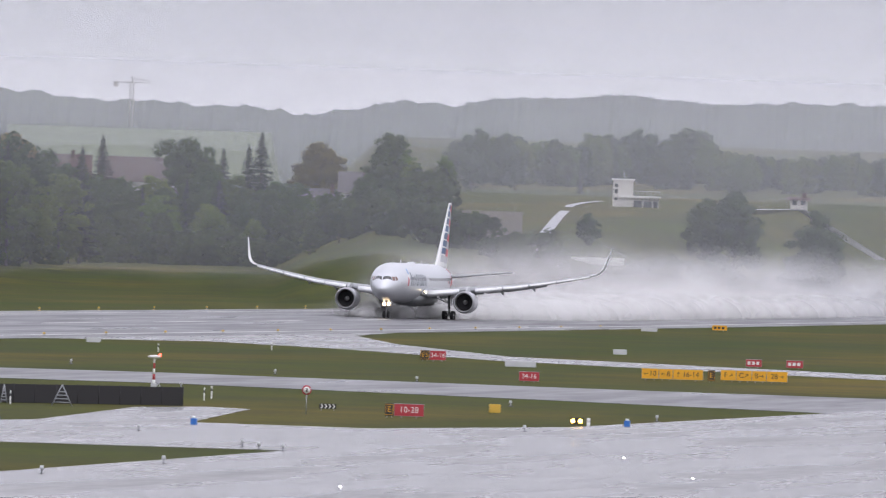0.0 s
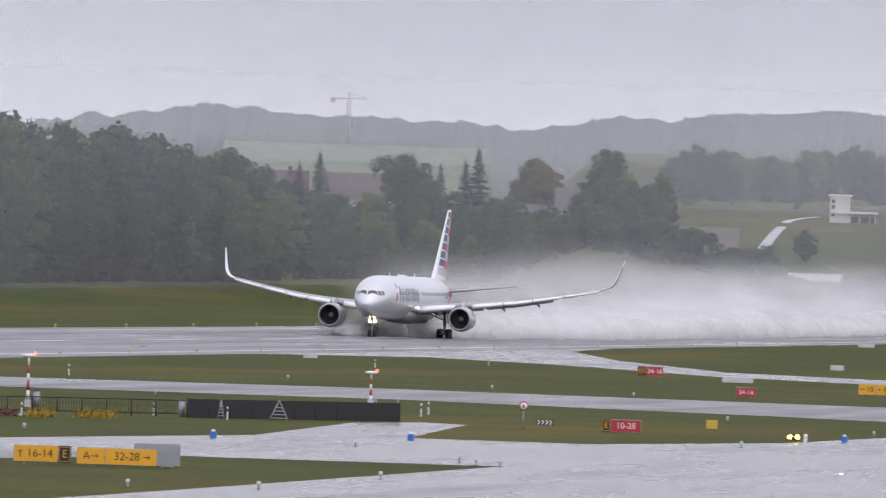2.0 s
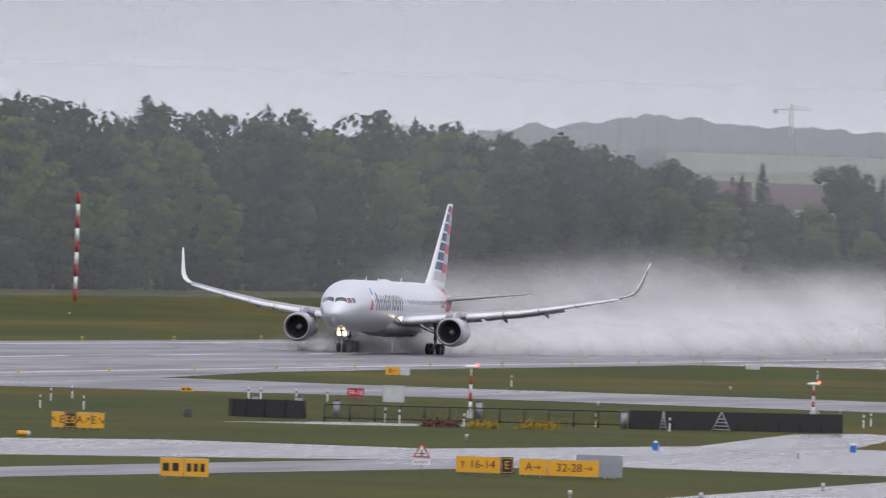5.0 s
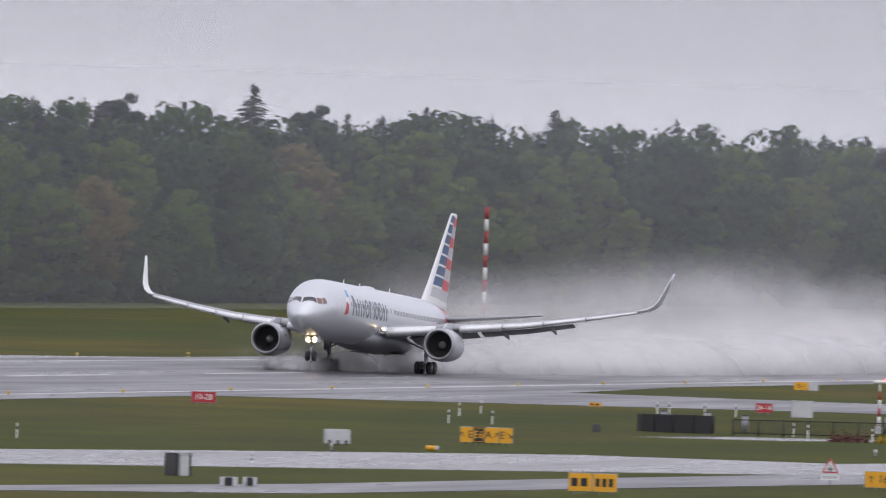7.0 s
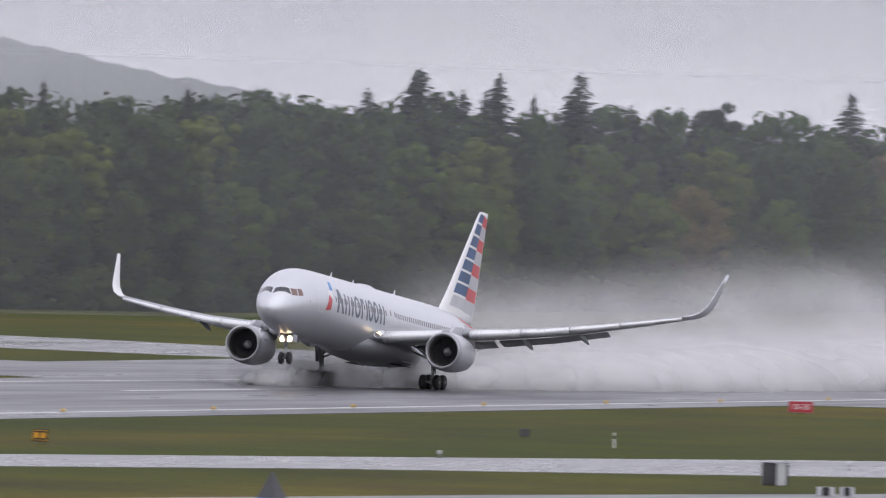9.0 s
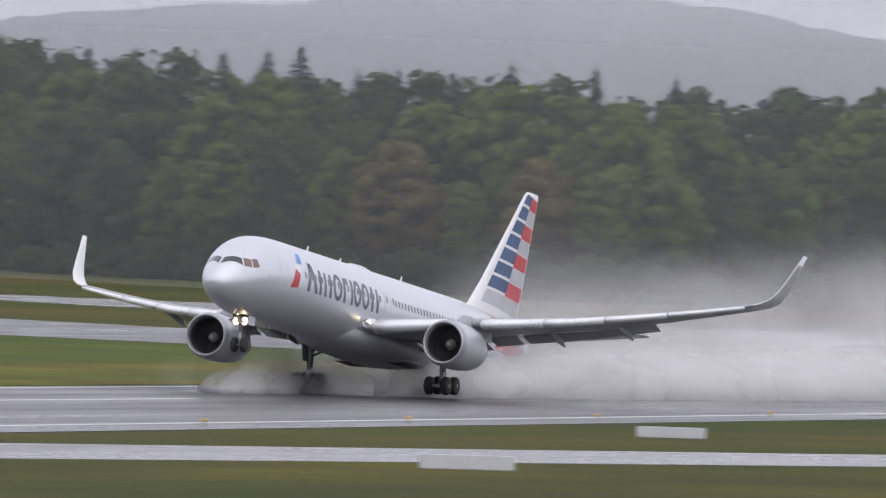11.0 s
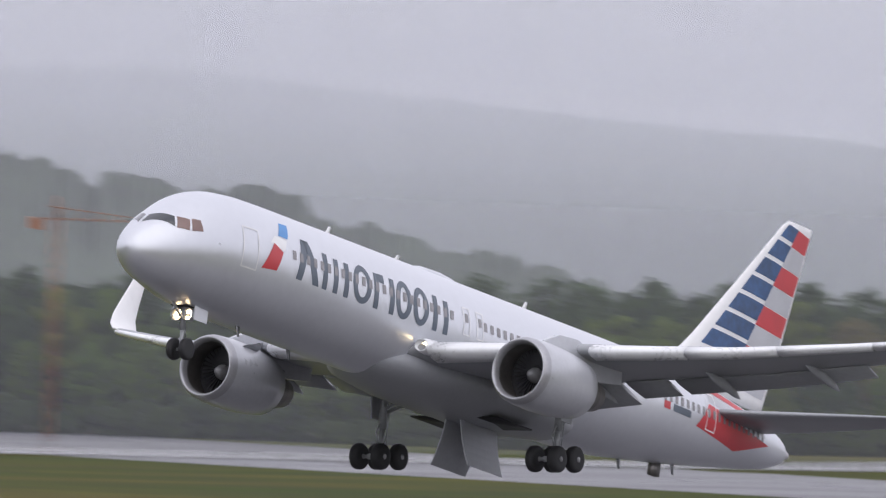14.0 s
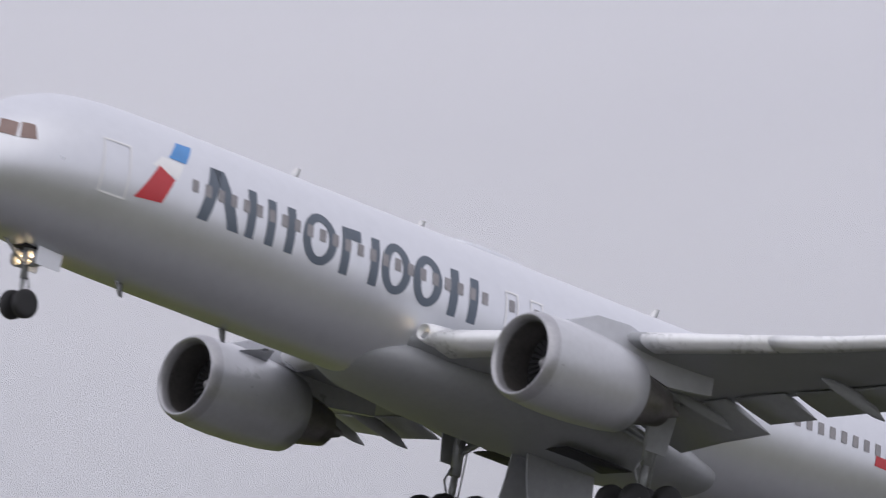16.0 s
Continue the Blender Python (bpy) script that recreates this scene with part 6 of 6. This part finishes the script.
def long_building():
    p = spot(-37.6, 1150)
    top = thing("terminal_building", "long flat-roofed building with pale bands and dark windows", "building", "", p, facing(p.x, p.y))
    part("wall", boxes((-26, 20, 0, 14, 0, 12.6)), RENDER, top, smooth=False)
    part("roof", boxes((-27, 21, -1, 15, 12.6, 13.3)), SIGNWHITE, top, smooth=False)
    for z in (2.0, 5.6, 9.2):
        for i in range(11):
            u = -25 + i * 4.1
            part("window", boxes((u, u + 3.5, -.08, .02, z, z + 1.9)), ROOFGREY, top, smooth=False)
    part("upper_block", boxes((-10, 10, 4, 12, 13.3, 16.6)), ROOFGREY, top, smooth=False)
    part("upper_roof", boxes((-16, 13, 3, 13, 16.6, 17.1)), SIGNWHITE, top, smooth=False)


long_building()

slab("grass_strip", [(-880, -27), (-800, -21), (-150, -21), (-150, -300), (-700, -170), (-955, -228), (-892, -66)], LONGGRASS, "long grass with yellow flowers beyond the runway", "grass", 0.02)

# houses of the town on the spur behind the airfield
rng = random.Random(33)
SPUR = np.array([(-44, 20), (-41, 36), (-38.5, 48), (-36.5, 58), (-34.5, 45), (-33, 30), (-31, 12)])
for i in range(22):
    turn, u = -39.6 + i * .145 + rng.uniform(-.04, .04), rng.uniform(.08, .5)
    dist = 2500 + 160 * u
    z = -5 + (float(np.interp(turn, SPUR[:, 0], SPUR[:, 1])) + 5) * u ** .8
    house(turn, dist, rng.uniform(9, 17), 9, rng.uniform(4, 7), rng.uniform(1.5, 4), rng.choice((ROOFGREY, ROOFGREY, ROOFBROWN)), rng.choice(("pale town house with a grey roof on the slope", "plastered town house on the wooded slope")), z - land(turn, dist) - .5)
# ---- the airliner and its spray ----
AIRLINER, WINGS, BOGIES, WELL_DOORS = build_airliner()
SPRAY = mist("wheel_spray", 0.28, 0.0, 1.0, 0.28, 0.66, (0.6, 1.2, 1.0), colour=(0.90, 0.895, 0.905))
SPRAY_LOW = mist("dense_wheel_spray", 0.68, 0.0, 1.2, 0.18, 0.52, (0.6, 1.2, 1.0), colour=(0.90, 0.895, 0.905))


def build_spray():
    top = thing("wheel_spray", "white cloud of water spray behind wheels on wet runway", "spray")
    rng = random.Random(11)
    ball = bmesh.new()
    bmesh.ops.create_icosphere(ball, subdivisions=3, radius=1.0)
    first = part("spray_puff", ball, SPRAY, top)
    ball = bmesh.new()
    bmesh.ops.create_icosphere(ball, subdivisions=3, radius=1.0)
    low = part("low_spray", ball, SPRAY_LOW, top)
    first.matrix_basis = Matrix.LocRotScale((-6, -7, .6), None, (5, 4, 2))
    low.matrix_basis = Matrix.LocRotScale((2, -7, 0.1), None, (6, 2.5, .8))
    back = 2.0
    while back < 640:
        x = 7 - back
        h = 1.8 + .14 * back if back < 34 else min(10.0, 6.6 + .032 * (back - 34)) - min(2.0, max(0, back - 130) * .012)
        w = min(26, 3 + .32 * back)
        gap = 4.0 + min(24, back * .075)
        side = -6.5 if back < 12 else -6.5 + min(6.5, (back - 12) * .5)
        w = 6 if back < 12 else w + 2
        for y in (-.35, .35):
            ob = new("spray_puff", first.data)
            ob.parent = top
            hh = h * rng.uniform(.75, 1.2)
            ob.matrix_basis = Matrix.LocRotScale((x + rng.uniform(-2, 2), y * w * rng.uniform(.5, 1.2) - 1 + side, hh * .3), Euler((rng.uniform(-.15, .15), 0, 0)), (gap * 1.4, w * .5 * rng.uniform(.7, 1.1), hh))
        ob = new("low_spray", low.data)
        ob.parent = top
        ob.matrix_basis = Matrix.LocRotScale((x, w * .3 + side + rng.uniform(-1, 1), .1), None, (gap * 2.0, w * .55, .65 * h + .6))
        back += gap
    return top


SPRAY_TRAIL = build_spray()


def motions():
    walk(AIRLINER, [(t, pose(x, y, z, b, -p, 0)) for t, x, y, z, b, p in ROLL])
    for wing, side in WINGS:
        # the wings bend up as they take the weight
        root = Matrix.Translation((0, side * 2.5, 3.5))
        walk(wing, [(t, root @ pose(0, 0, 0, side * a) @ root.inverted()) for t, a in ((0, -.55), (5.5, -.45), (8, -.2), (10, .1), (12.5, .35), (16, .35))])
    for bog, across in BOGIES:
        walk(bog, [(t, pose(0, across, 0.60 - (0.35 if t > 12 else 0), 0, p, 0)) for t, x, y, z, b, p in ROLL])
    for door, side in WELL_DOORS:
        walk(door, [(t, pose(-.1, side * .35, 1.72, -side * a, 0, 0)) for t, a in ((0, 0), (12.9, 0), (13.4, 35), (13.9, 80), (14.3, 84), (16, 84))])
    walk(SPRAY_TRAIL, [(t, pose(x, y, 0)) for t, x, y, z, b, p in ROLL if t <= 11] + [(11.75, pose(-648, -1, 0)), (12.5, pose(-603, 0, 0)), (13, pose(-590, 0, 0)), (14, pose(-582, 0, 0)), (16, pose(-576, 0, 0))])


motions()
